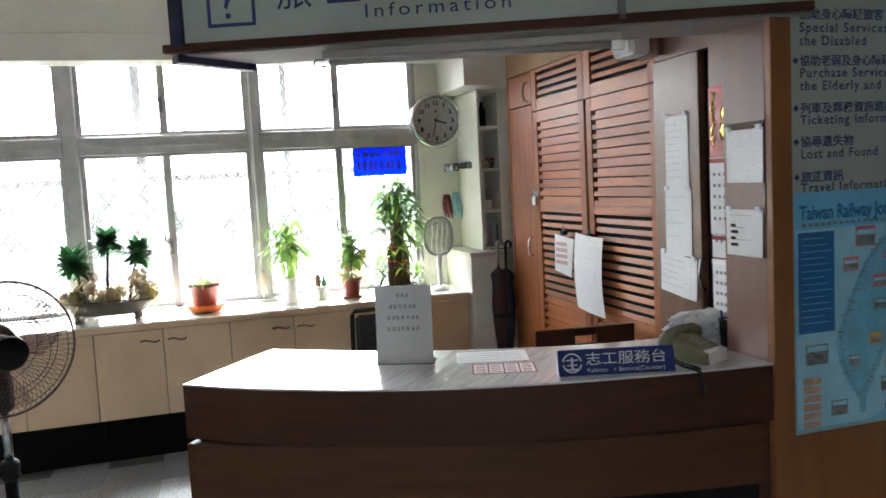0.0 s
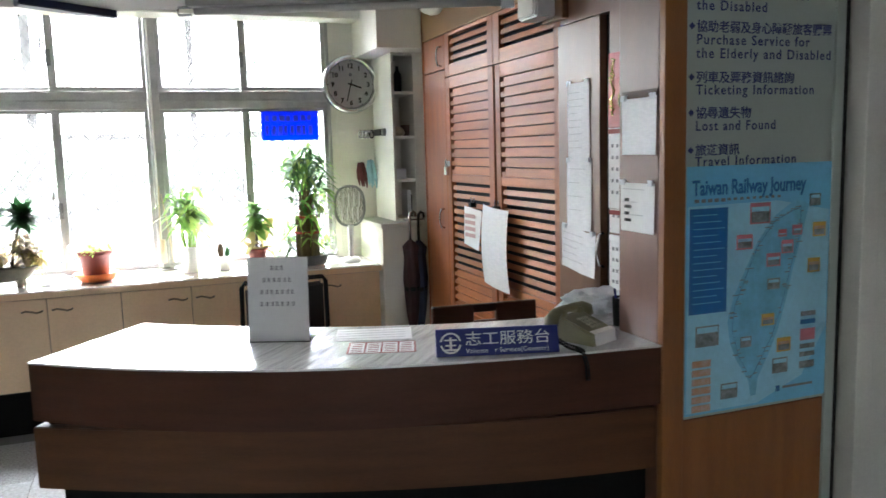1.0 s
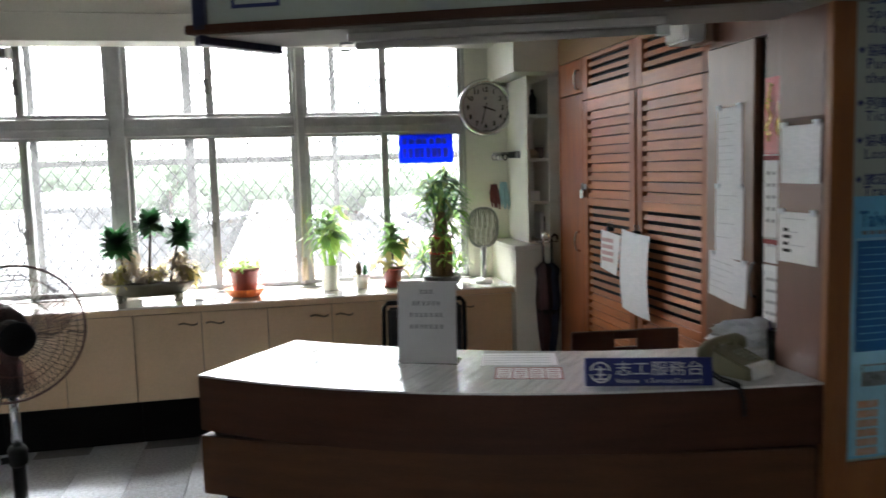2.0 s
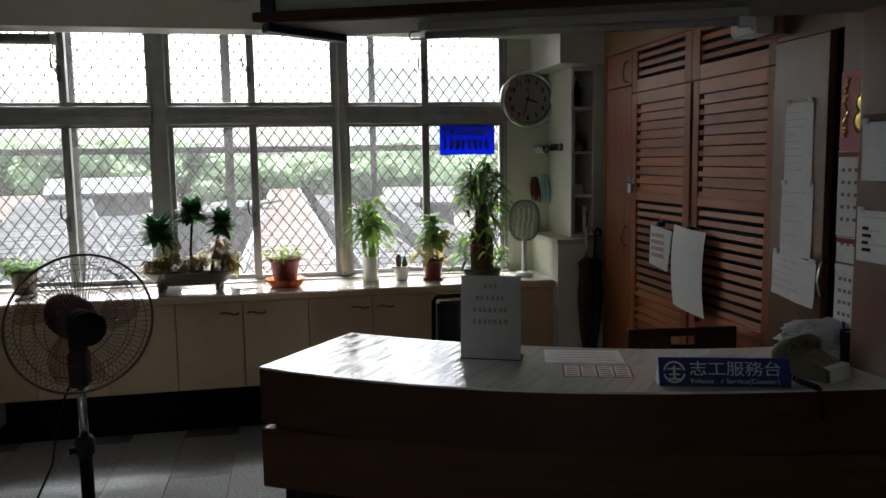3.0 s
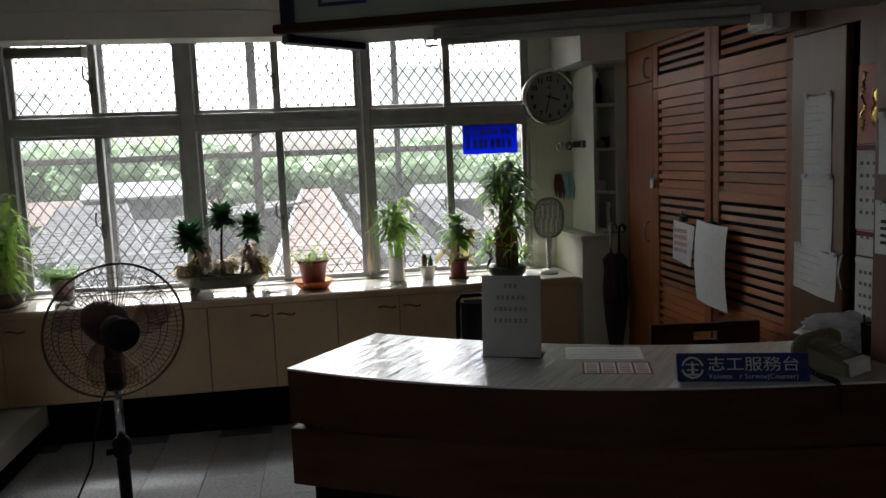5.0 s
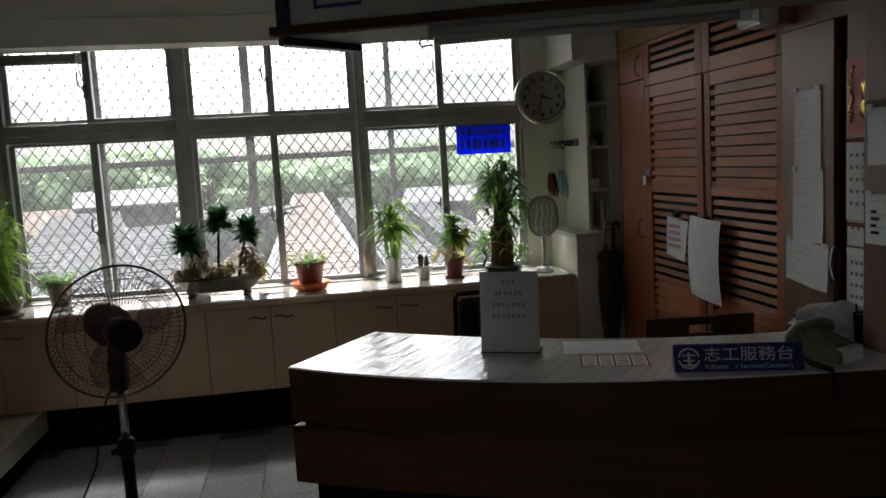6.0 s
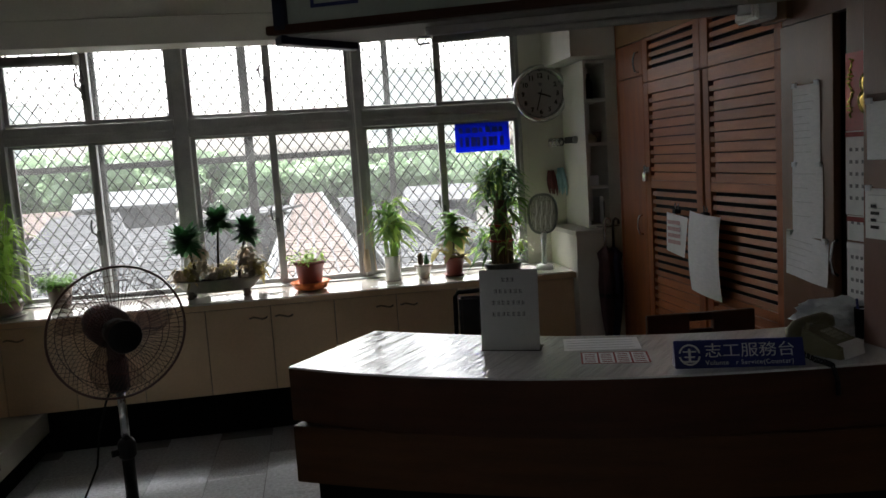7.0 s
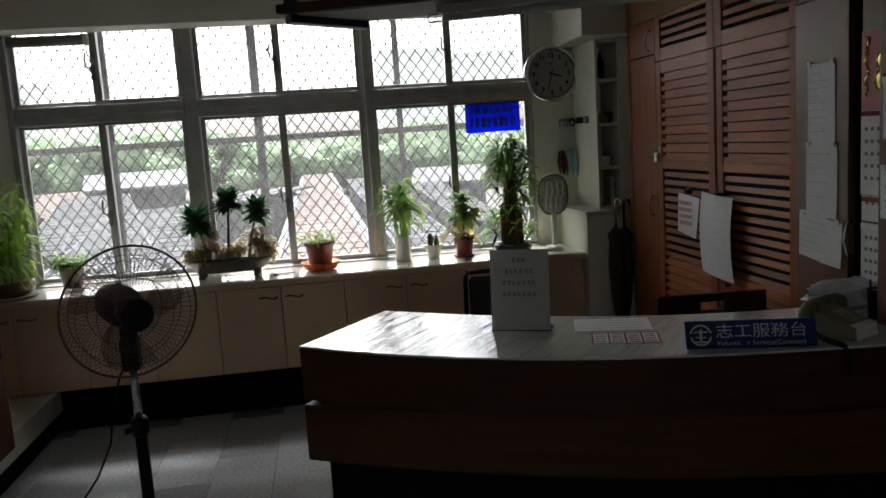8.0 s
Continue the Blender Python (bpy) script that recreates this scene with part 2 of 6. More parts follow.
M["racket_grey"] = mat("grey_racket_plastic", (0.2, 0.205, 0.2), 0.4, 0.12, 12, 0.05, 90)
M["tile_a"] = mat("grey_granite_slab", (0.68, 0.7, 0.74), 0.24, 0.0, 55, 0.06, 170, second=(0.42, 0.44, 0.47), each=0.12)
M["tile_b"] = mat("speckled_granite_slab", (0.56, 0.57, 0.6), 0.32, 0.0, 90, 0.15, 210, second=(0.15, 0.155, 0.165), each=0.15)
M["grout"] = mat("grey_grout", (0.2, 0.2, 0.2), 0.9, 0.2, 10, 0.1, 90)
M["platform"] = mat("pale_stone_platform", (0.5, 0.48, 0.42), 0.5, 0.2, 5, 0.1, 90)
M["asphalt"] = mat("rail_yard_ground", (0.09, 0.087, 0.08), 0.95, 0.4, 0.3, 0.2, 5, spec=0.02)
M["roof_grey"] = mat("weathered_grey_roof", (0.05, 0.052, 0.055), 0.9, 0.4, 0.7, 0.2, 9, each=0.3, spec=0.02)
M["roof_light"] = mat("pale_concrete_roof", (0.1, 0.102, 0.105), 0.9, 0.3, 0.6, 0.2, 9, each=0.25, spec=0.02)
M["roof_pink"] = mat("faded_brown_roof", (0.1, 0.081, 0.073), 0.9, 0.3, 0.6, 0.2, 9, each=0.2, spec=0.02)
M["roof_white"] = mat("white_sheet_roof", (0.15, 0.157, 0.16), 0.8, 0.2, 0.5, 0.1, 6, spec=0.03)
# haze is put into these two far colours by making them pale
M["far_wall"] = mat("haze_pale_facade", (0.8, 0.8, 0.8), 0.8, 0.08, 0.4, 0.0, 4)
M["far_glass"] = mat("haze_pale_window", (0.66, 0.68, 0.7), 0.5, 0.1, 0.4, 0.0, 4)
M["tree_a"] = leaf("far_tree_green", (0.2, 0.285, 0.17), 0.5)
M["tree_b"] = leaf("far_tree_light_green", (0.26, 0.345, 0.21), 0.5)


# ---- mesh helpers ----
def link(name, bm, material, parent=None, label="", smooth=False):
    me = bpy.data.meshes.new(name)
    if smooth:
        for f in bm.faces:
            f.smooth = True
    bm.normal_update()
    bm.to_mesh(me)
    bm.free()
    me.materials.append(material)
    ob = new(name, me)
    if parent is not None:
        ob.parent = parent
    if label:
        ob["label"] = label
    return ob


def part(name, bm, material, parent, label="", smooth=False):
    return link(name, bm, material, parent, label, smooth)


def thing(name, label, category, group="", m=None):
    ob = new(name)
    ob.empty_display_size = 0.1
    if m is not None:
        ob.matrix_basis = m
    return tagged(ob, label, category, group)


def B(x0, x1, y0, y1, z0, z1, bevel=0.0, bm=None, m=None):
    """A box, its edges slightly rounded."""
    own = bmesh.new()
    bmesh.ops.create_cube(own, size=1)
    for v in own.verts:
        v.co = Vector(((x0 + x1) / 2 + v.co.x * (x1 - x0), (y0 + y1) / 2 + v.co.y * (y1 - y0), (z0 + z1) / 2 + v.co.z * (z1 - z0)))
    if bevel:
        bmesh.ops.bevel(own, geom=own.edges[:], offset=bevel, segments=2, affect="EDGES", profile=0.5)
    if m is not None:
        bmesh.ops.transform(own, matrix=m, verts=own.verts)
    return join(bm, own)


def join(bm, own):
    if bm is None:
        return own
    me = bpy.data.meshes.new("tmp")
    own.to_mesh(me)
    own.free()
    bm.from_mesh(me)
    bpy.data.meshes.remove(me)
    return bm


def C(p, q, r, r2=None, seg=16, bm=None, caps=True):
    """A round bar from p to q."""
    p, q = Vector(p), Vector(q)
    own = bmesh.new()
    bmesh.ops.create_cone(own, cap_ends=caps, segments=seg, radius1=r, radius2=r if r2 is None else r2, depth=(q - p).length)
    turn = (q - p).to_track_quat("Z", "Y").to_matrix().to_4x4()
    bmesh.ops.transform(own, matrix=Matrix.Translation((p + q) / 2) @ turn, verts=own.verts)
    return join(bm, own)


def lathe(profile, seg=28, bm=None, m=None, wave=None):
    """Profile of (radius, z) turned about z."""
    own = bmesh.new()
    rings = []
    for r, z in profile:
        ring = []
        for i in range(seg):
            a = 2 * math.pi * i / seg
            k = wave(a, r, z) if wave else 1.0
            ring.append(own.verts.new((r * k * math.cos(a), r * k * math.sin(a), z)))
        rings.append(ring)
    for a, b in zip(rings, rings[1:]):
        for i in range(seg):
            own.faces.new((a[i], a[(i + 1) % seg], b[(i + 1) % seg], b[i]))
    own.faces.new(list(reversed(rings[0])))
    own.faces.new(rings[-1])
    if m is not None:
        bmesh.ops.transform(own, matrix=m, verts=own.verts)
    return join(bm, own)


def tube(points, r, seg=8, bm=None):
    """A round bar along a line of points."""
    own = bm or bmesh.new()
    pts = [Vector(p) for p in points]
    rings = []
    side = None
    for i, p in enumerate(pts):
        d = (pts[min(i + 1, len(pts) - 1)] - pts[max(i - 1, 0)]).normalized()
        if side is None:
            side = d.orthogonal().normalized()
        side = (side - d * side.dot(d)).normalized()
        up = d.cross(side)
        rr = r[i] if isinstance(r, (list, tuple)) else r
        rings.append([own.verts.new(p + (side * math.cos(2 * math.pi * k / seg) + up * math.sin(2 * math.pi * k / seg)) * rr) for k in range(seg)])
    for a, b in zip(rings, rings[1:]):
        for k in range(seg):
            own.faces.new((a[k], a[(k + 1) % seg], b[(k + 1) % seg], b[k]))
    own.faces.new(list(reversed(rings[0])))
    own.faces.new(rings[-1])
    return own


def prism(outline, z0, z1, bevel=0.0, bm=None, m=None):
    """An outline of (x, y) drawn up from z0 to z1."""
    own = bmesh.new()
    lo = [own.verts.new((x, y, z0)) for x, y in outline]
    hi = [own.verts.new((x, y, z1)) for x, y in outline]
    own.faces.new(list(reversed(lo)))
    own.faces.new(hi)
    n = len(lo)
    for i in range(n):
        own.faces.new((lo[i], lo[(i + 1) % n], hi[(i + 1) % n], hi[i]))
    bmesh.ops.recalc_face_normals(own, faces=own.faces)
    if bevel:
        bmesh.ops.bevel(own, geom=[e for e in own.edges if e.calc_face_angle(0) > 0.6], offset=bevel, segments=2, affect="EDGES")
    if m is not None:
        bmesh.ops.transform(own, matrix=m, verts=own.verts)
    return join(bm, own)


def sheet(w, h, nx, nz, bend, m, bm=None, thick=0.0008):
    """A hanging sheet of paper in its own x-z plane, x 0..w, z 0..-h, its depth given by bend(u, v)."""
    own = bmesh.new()
    for s in (0, 1):
        g = [[own.verts.new((w * i / nx, bend(i / nx, j / nz) + s * thick, -h * j / nz)) for i in range(nx + 1)] for j in range(nz + 1)]
        for j in range(nz):
            for i in range(nx):
                f = (g[j][i], g[j][i + 1], g[j + 1][i + 1], g[j + 1][i])
                own.faces.new(f if s == 0 else tuple(reversed(f)))
    bmesh.ops.transform(own, matrix=m, verts=own.verts)
    return join(bm, own)


def words(body, size, m, material, parent, name="lettering", extrude=0.0006, squeeze=1.0, space=1.0, width=0.0, bold=0.0):
    """Raised lettering as one mesh, reading along local x, up local y."""
    cu = bpy.data.curves.new(name, "FONT")
    cu.body, cu.size, cu.extrude, cu.resolution_u, cu.space_character, cu.offset = body, size, extrude, 3, space, bold
    tmp = bpy.data.objects.new(name, cu)
    scene.collection.objects.link(tmp)
    me = bpy.data.meshes.new_from_object(tmp.evaluated_get(bpy.context.evaluated_depsgraph_get()))
    bpy.data.objects.remove(tmp)
    bpy.data.curves.remove(cu)
    if width:
        squeeze = width / max(v.co.x for v in me.vertices)
    me.transform(m @ Matrix.Diagonal((squeeze, 1, 1, 1)))
    me.materials.clear()
    me.materials.append(material)
    ob = new(name, me)
    ob.parent = parent
    return tagged(ob, kind="stuff")


def leaf_blade(bm, root, way, length, width, droop, up=Vector((0, 0, 1)), n=4):
    """One tapered, bent leaf."""
    way = way.normalized()
    side = way.cross(up)
    if side.length < 1e-3:
        side = Vector((1, 0, 0))
    side.normalize()
    prev = None
    for i in range(n + 1):
        t = i / n
        p = root + way * length * t + Vector((0, 0, -droop * length * t * t))
        w = width * (0.25 + 0.75 * math.sin(math.pi * min(1, 0.15 + t * 0.85))) * (1 if i < n else 0.1)
        a, b = bm.verts.new(p - side * w / 2), bm.verts.new(p + side * w / 2)
        if prev:
            bm.faces.new((prev[0], a, b, prev[1]))
        prev = (a, b)


def setting(name, bm, material, label, category, smooth=False):
    return tagged(link(name, bm, material, None, label, smooth), label, category, kind="structure")


R = random.Random(7)
CEIL = 2.78
WY = 5.32          # inner plane of the window frames
LX = 1.913         # face of the louvred cupboards

# ---- shell ----
setting("ground", B(-300, 300, -300, 300, -6.3, -6.0), M["asphalt"], "grey rail yard ground far below the windows", "ground")
floor = setting("floor", B(-3.4, 4.2, -4.2, 5.3, -0.12, -0.008), M["grout"], "grey granite slab floor with fine joints", "floor")
setting("ceiling", B(-3.4, 4.2, -4.2, 5.62, CEIL, CEIL + 0.12), M["ceiling"], "plain off-white ceiling", "ceiling")
wn_bm = B(-3.4, -1.80, 5.34, 5.56, 0, CEIL)
B(-1.80, 1.478, 5.34, 5.56, 0, 0.828, bm=wn_bm)
B(-1.80, 1.478, 5.34, 5.56, 2.47, CEIL, bm=wn_bm)
B(1.478, 4.2, 5.34, 5.56, 0, CEIL, bm=wn_bm)
setting("wall_north", wn_bm, M["wall"], "cream painted wall round the windows", "wall")
setting("wall_west", B(-3.52, -3.4, -4.2, 5.56, 0, CEIL), M["white_wall"], "plain white painted hall wall", "wall")
south = B(-3.4, -1.6, -4.32, -4.2, 0, CEIL)
B(-0.6, 4.2, -4.32, -4.2, 0, CEIL, bm=south)
B(-1.6, -0.6, -4.32, -4.2, 2.1, CEIL, bm=south)
setting("wall_south", south, M["hall"], "hall wall with an open entrance", "wall")
setting("wall_east", B(4.2, 4.32, -4.2, 5.56, 0, CEIL), M["hall"], "plain painted hall wall", "wall")
setting("wall_back_of_cupboards", B(2.42, 2.5, 2.3, 5.34, 0, CEIL), M["wall"], "cream wall behind the cupboards", "wall")
header = setting("trim_header", B(-3.4, 2.3, 5.12, 5.336, 2.36, 2.52, 0.006), M["header"], "cream boxed header over the windows", "trim")
part("header_upper", B(-3.4, 2.3, 5.15, 5.336, 2.526, CEIL - 0.004, 0.004), M["header"], header)

# ---- windows ----
BAYS = [(-1.760, -0.762), (-0.678, 0.349), (0.412, 1.455)]
win = setting("window_1", B(-1.80, 1.478, 5.332, 5.41, 0.829, 0.840, 0.003), M["alu"], "three-bay aluminium sliding window with grimy frames", "window")
for xa, xb in ((-1.798, -1.760), (-0.762, -0.678), (0.349, 0.412), (1.455, 1.477)):
    part("window_frame", B(xa, xb, 5.32, 5.42, 0.841, 2.468, 0.005), M["alu"], win)
for xa, xb in BAYS:
    part("transom", B(xa + 0.001, xb - 0.001, 5.318, 5.42, 1.817, 1.927, 0.004), M["alu"], win)
    part("transom_lip", B(xa + 0.001, xb - 0.001, 5.310, 5.3175, 1.858, 1.872, 0.002), M["alu"], win)
    part("head_rail", B(xa + 0.001, xb - 0.001, 5.33, 5.41, 2.452, 2.468, 0.003), M["alu"], win)
part("window_sill", B(-1.82, 1.477, 5.262, 5.3315, 0.827, 0.836, 0.003), M["alu"], win, "grimy inner sill ledge")
part("jamb_board", B(1.479, 1.520, 5.327, 5.3385, 0.828, 2.358, 0.003), M["wall"], win, "cream painted jamb board")
part("weather_strip", C((0.367, 5.314, 0.842), (0.367, 5.314, 2.35), 0.006, seg=8), M["white_plastic"], win, "pale cable run along the post")


def sash(xa, xb, za, zb, y, lock):
    """A sliding sash with its pane; lock: a hooked catch on the meeting stile."""
    w, wl_ = 0.026, 0.046 if lock else 0.026
    bm = B(xa, xb, y, y + 0.026, za, za + w, 0.003)
    B(xa, xb, y, y + 0.026, zb - w * 0.7, zb, 0.003, bm=bm)
    B(xa, xa + wl_, y, y + 0.026, za + w, zb - w * 0.7, 0.003, bm=bm)
    if lock:
        B(xa + 0.014, xa + 0.02, y - 0.006, y + 0.001, za + w, zb - w, 0.001, bm=bm)
    B(xb - w, xb, y, y + 0.026, za + w, zb - w * 0.7, 0.003, bm=bm)
    s = part("sash", bm, M["alu"], win)
    pane = part("pane", B(xa + wl_ - 0.004, xb - w + 0.004, y + 0.011, y + 0.015, za + w - 0.004, zb - w * 0.7 + 0.004), M["clear"], s, "clear dusty glass with a milky veil for outdoor haze")
    pane.visible_shadow = False
    if lock:
        zc = za + (zb - za) * 0.42
        xl = xa + 0.012
        h = tube([(xl, y - 0.002, zc - 0.05), (xl, y - 0.02, zc - 0.045), (xl - 0.012, y - 0.03, zc), (xl - 0.03, y - 0.034, zc + 0.01), (xl - 0.036, y - 0.034, zc + 0.05), (xl - 0.03, y - 0.03, zc + 0.09)], 0.006, 6)
        B(xl - 0.013, xl + 0.013, y - 0.012, y + 0.002, zc - 0.075, zc + 0.02, 0.003, bm=h)
        part("catch", h, M["alu_dark"], s, "dark hooked window catch")


for k, (xa, xb) in enumerate(BAYS):
    mid = (xa + xb) / 2
    for za, zb in ((0.841, 1.816), (1.928, 2.451)):
        sash(mid - 0.027, xb - 0.001, za, zb, 5.335, True)
        # the outer sash stands partly slid behind the inner one
        sash(xa + 0.001, mid + (0.016, 0.008, 0.016)[k], za, zb, 5.372, False)

# ---- wire grille outside ----
grille = tagged(thing("window_grille", "grey diamond wire security grille fixed outside the windows", "grille"), kind="structure")
GY = 5.86
bars = None
for x, hw in ((-2.33, 0.02), (-1.352, 0.02), (-0.357, 0.03), (0.642, 0.021), (1.64, 0.02)):
    bars = B(x - hw, x + hw, GY + 0.01, GY + 0.05, 0.62, 2.9, 0.004, bm=bars)
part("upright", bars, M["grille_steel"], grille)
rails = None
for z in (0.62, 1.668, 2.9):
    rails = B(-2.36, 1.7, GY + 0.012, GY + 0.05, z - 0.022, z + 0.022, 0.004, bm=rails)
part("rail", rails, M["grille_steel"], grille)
for x in (-2.1, -0.7, 0.4, 1.5):
    part("bracket", B(x - 0.02, x + 0.02, 5.5, GY + 0.03, 0.66, 0.70), M["alu_dark"], grille)
mesh_bm = bmesh.new()


def wire(bm, p, q, r=0.0036):
    p, q = Vector(p), Vector(q)
    d = (q - p).normalized()
    s = d.cross(Vector((0, 1, 0))).normalized()
    u = Vector((0, 1, 0))
    ring = [[bm.verts.new(e + (s * a + u * b) * r) for a, b in ((1, 0), (0, 1), (-1, 0), (0, -1))] for e in (p, q)]
    for k in range(4):
        bm.faces.new((ring[0][k], ring[0][(k + 1) % 4], ring[1][(k + 1) % 4], ring[1][k]))


pw, ph = 0.083, 0.109
x0, x1, z0, z1 = -2.33, 1.64, 0.64, 2.88
slope = ph / pw
for sgn in (1, -1):
    k = -60
    while k < 100:
        xs = x0 + k * pw
        k += 1
        # a straight run of wire from the lower rail, clipped to the frame
        xa, za, xb, zb = xs, z0, xs + sgn * (z1 - z0) / slope, z1
        lo, hi = 0.0, 1.0
        for edge in (x0, x1):
            if abs(xb - xa) > 1e-6:
                t = (edge - xa) / (xb - xa)
                inside_rises = (xb > xa) == (edge == x0)
                if inside_rises:
                    lo = max(lo, t)
                else:
                    hi = min(hi, t)
        if hi - lo > 0.01:
            wire(mesh_bm, (xa + (xb - xa) * lo, GY + 0.004 * sgn, za + (zb - za) * lo), (xa + (xb - xa) * hi, GY + 0.004 * sgn, za + (zb - za) * hi))
for i in range(50):
    for j in range(48):
        x, z = x0 + i * pw + (pw / 2 if j % 2 else 0), z0 + j * ph / 2
        if x < x1 and z < z1:
            k0 = [mesh_bm.verts.new((x + dx, GY + dy, z + dz)) for dx, dy, dz in ((0, 0, 0.011), (0.0055, 0, 0), (0, -0.007, 0), (-0.0055, 0, 0), (0, 0.007, 0), (0, 0, -0.011))]
            for a, b in ((1, 2), (2, 3), (3, 4), (4, 1)):
                mesh_bm.faces.new((k0[0], k0[a], k0[b]))
                mesh_bm.faces.new((k0[5], k0[b], k0[a]))
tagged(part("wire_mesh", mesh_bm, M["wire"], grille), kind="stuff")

# ---- low cabinets under the windows ----
CF, CT = 4.865, 0.785


def pull(parent, x, y, z, w=0.1):
    """An arched drawer pull on a front that faces -y."""
    bm = tube([(x - w / 2, y + 0.002, z), (x - w / 2 + 0.004, y - 0.016, z + 0.002), (x - w / 4, y - 0.022, z + 0.008), (x, y - 0.023, z + 0.002), (x + w / 4, y - 0.022, z - 0.006), (x + w / 2 - 0.004, y - 0.016, z - 0.002), (x + w / 2, y + 0.002, z)], 0.0055, 8)
    part("handle", bm, M["bronze"], parent, "bronze wavy handle", True)


STEP = 0.376
base = -1.75
for u in range(-2, 5):
    xa = base + (2 * u - 1) * STEP
    xb = xa + 2 * STEP
    if u == 4:
        xb = 1.635
    c = thing("base_cabinet", "cream laminate base cabinet with a dark kick board", "cabinet", "cabinets under the windows")
    part("body", B(xa + 0.001, xb - 0.001, CF, 5.20, 0.27, CT, 0.002), M["carcass"], c)
    part("kick_board", B(xa + 0.001, xb - 0.001, CF + 0.1, 5.18, 0.0, 0.268), M["kick"], c)
    mid = xa + STEP
    for s, (da, db) in enumerate(((xa, mid), (mid, xb))):
        d = part("door", B(da + 0.003, db - 0.003, CF - 0.019, CF - 0.001, 0.277, CT - 0.006, 0.002), M["door_cream"], c)
        hx = db - 0.075 if s == 0 else da + 0.075
        pull(d, hx, CF - 0.019, CT - 0.07)
top_bm = prism([(-3.3, 4.835), (1.645, 4.835), (1.645, 5.22), (-3.3, 5.22)], CT + 0.002, 0.825, 0.006)
B(-3.3, 1.645, 5.22, 5.336, 0.79, 0.826, bm=top_bm)
wt = tagged(link("worktop", top_bm, M["stone_top"], None), "long cream worktop with a worn glossy surface", "worktop")
part("edge_strip", B(-3.3, 1.645, 4.829, 4.834, CT + 0.001, 0.818, 0.001), M["door_cream"], wt, "thin brown edge strip")

# raised stone platform with a brown cabinet on it
pl = tagged(link("platform", B(-3.38, -1.58, 2.0, CF + 0.09, 0.13, 0.262, 0.006), M["platform"], None), "raised pale stone platform edge", "platform", kind="structure")
# black colour here takes the place of the shade below the platform edge
part("plinth", B(-3.38, -1.62, 2.04, CF + 0.09, 0.0, 0.13), M["kick"], pl)
sc = thing("side_cabinet", "dark red-brown wooden cabinet with a pale top", "cabinet")
part("body", B(-2.3, -1.49, 3.45, 4.0, 0.262, 0.915, 0.004), M["veneer"], sc)
part("top", B(-2.31, -1.475, 3.44, 4.01, 0.917, 0.94, 0.004), M["stone_top"], sc, "pale top board")


# ---- information counter ----
def front(x):
    return -0.0665 * x ** 3 + 0.3688 * x ** 2 - 0.8012 * x + 2.7968


def back(x):
    return 0.25 * x ** 2 - 0.9235 * x + 3.5394


def low(x):
    return 0.1282 * x ** 2 - 0.5739 * x + 2.7916


def curve_outline(f, g, xa, xb, ga, gb, n=26):
    a = [(xa + (xb - xa) * i / n, f(xa + (xb - xa) * i / n)) for i in range(n + 1)]
    b = [(ga + (gb - ga) * i / n, g(ga + (gb - ga) * i / n)) for i in range(n + 1)]
    return a + b[::-1]


counter = thing("information_counter", "curved brown veneer service counter with a glossy white top", "counter")
part("counter_end", B(1.787, 1.912, 2.41, 2.70, 0.893, 0.9, 0.002), M["counter_top"], counter)
part("counter_top", prism(curve_outline(front, back, -0.079, 1.786, 0.262, 1.786), 0.893, 0.9, 0.002), M["counter_top"], counter, "white laminate top under clear film")
part("upper_front", prism(curve_outline(lambda x: front(x) + 0.002, lambda x: back(x) - 0.002, -0.077, 1.786, 0.262, 1.786), 0.709, 0.8925, 0.002), M["veneer"], counter)
# groove strip and base below carry their shade as black colour
part("shadow_groove", prism(curve_outline(lambda x: low(x) + 0.05, lambda x: back(x) - 0.05, -0.03, 1.786, 0.28, 1.786), 0.693, 0.7085), M["kick"], counter, "recessed strip coloured black for the shade between the bands")
part("lower_front", prism(curve_outline(lambda x: low(x) + 0.012, lambda x: back(x) - 0.02, -0.078, 1.786, 0.25, 1.786), 0.49, 0.6925, 0.003), M["veneer_low"], counter, "lighter brown lower band")
part("plinth", prism(curve_outline(lambda x: low(x) + 0.07, lambda x: back(x) - 0.08, -0.005, 1.786, 0.30, 1.786), 0.0, 0.489), M["kick"], counter, "recessed base coloured black for the shade under the counter")

# ---- hanging sign over the counter ----
A_, B_ = Vector((-0.055, 2.86)), Vector((1.90, 2.09))
along = (B_ - A_).normalized()
nrm = Vector((-along.y, along.x))
C_ = Vector((0.25, 3.06))
Dp = (C_ - A_).dot(nrm)
sl = (C_ - A_).dot(along)
LEN = (B_ - A_).length
ang = math.degrees(math.atan2(along.y, along.x))
SM = pose(A_.x, A_.y, 0, 0, 0, ang)     # local: x along the sign, y to the back
sign = thing("hanging_sign", "pale green information sign in a brown frame over the counter", "sign", m=SM)
part("bottom_board", prism([(0.0, 0.0), (LEN, 0.0), (LEN, Dp), (sl, Dp)], 2.02, 2.05, 0.003), M["veneer"], sign, "brown bottom board")
part("underside", prism([(0.03, 0.015), (LEN, 0.015), (LEN, Dp - 0.01), (sl, Dp - 0.01)], 2.012, 2.019), M["underside"], sign, "grey painted underside")
part("panel", B(0.06, LEN, 0.02, 0.05, 2.052, 2.6, 0.003), M["board_green"], sign)
part("end_post", B(0.03, 0.075, 0.0, 0.045, 2.03, 2.62, 0.004), M["navy_dark"], sign, "navy steel end post")
dbar = Vector((sl, Dp))
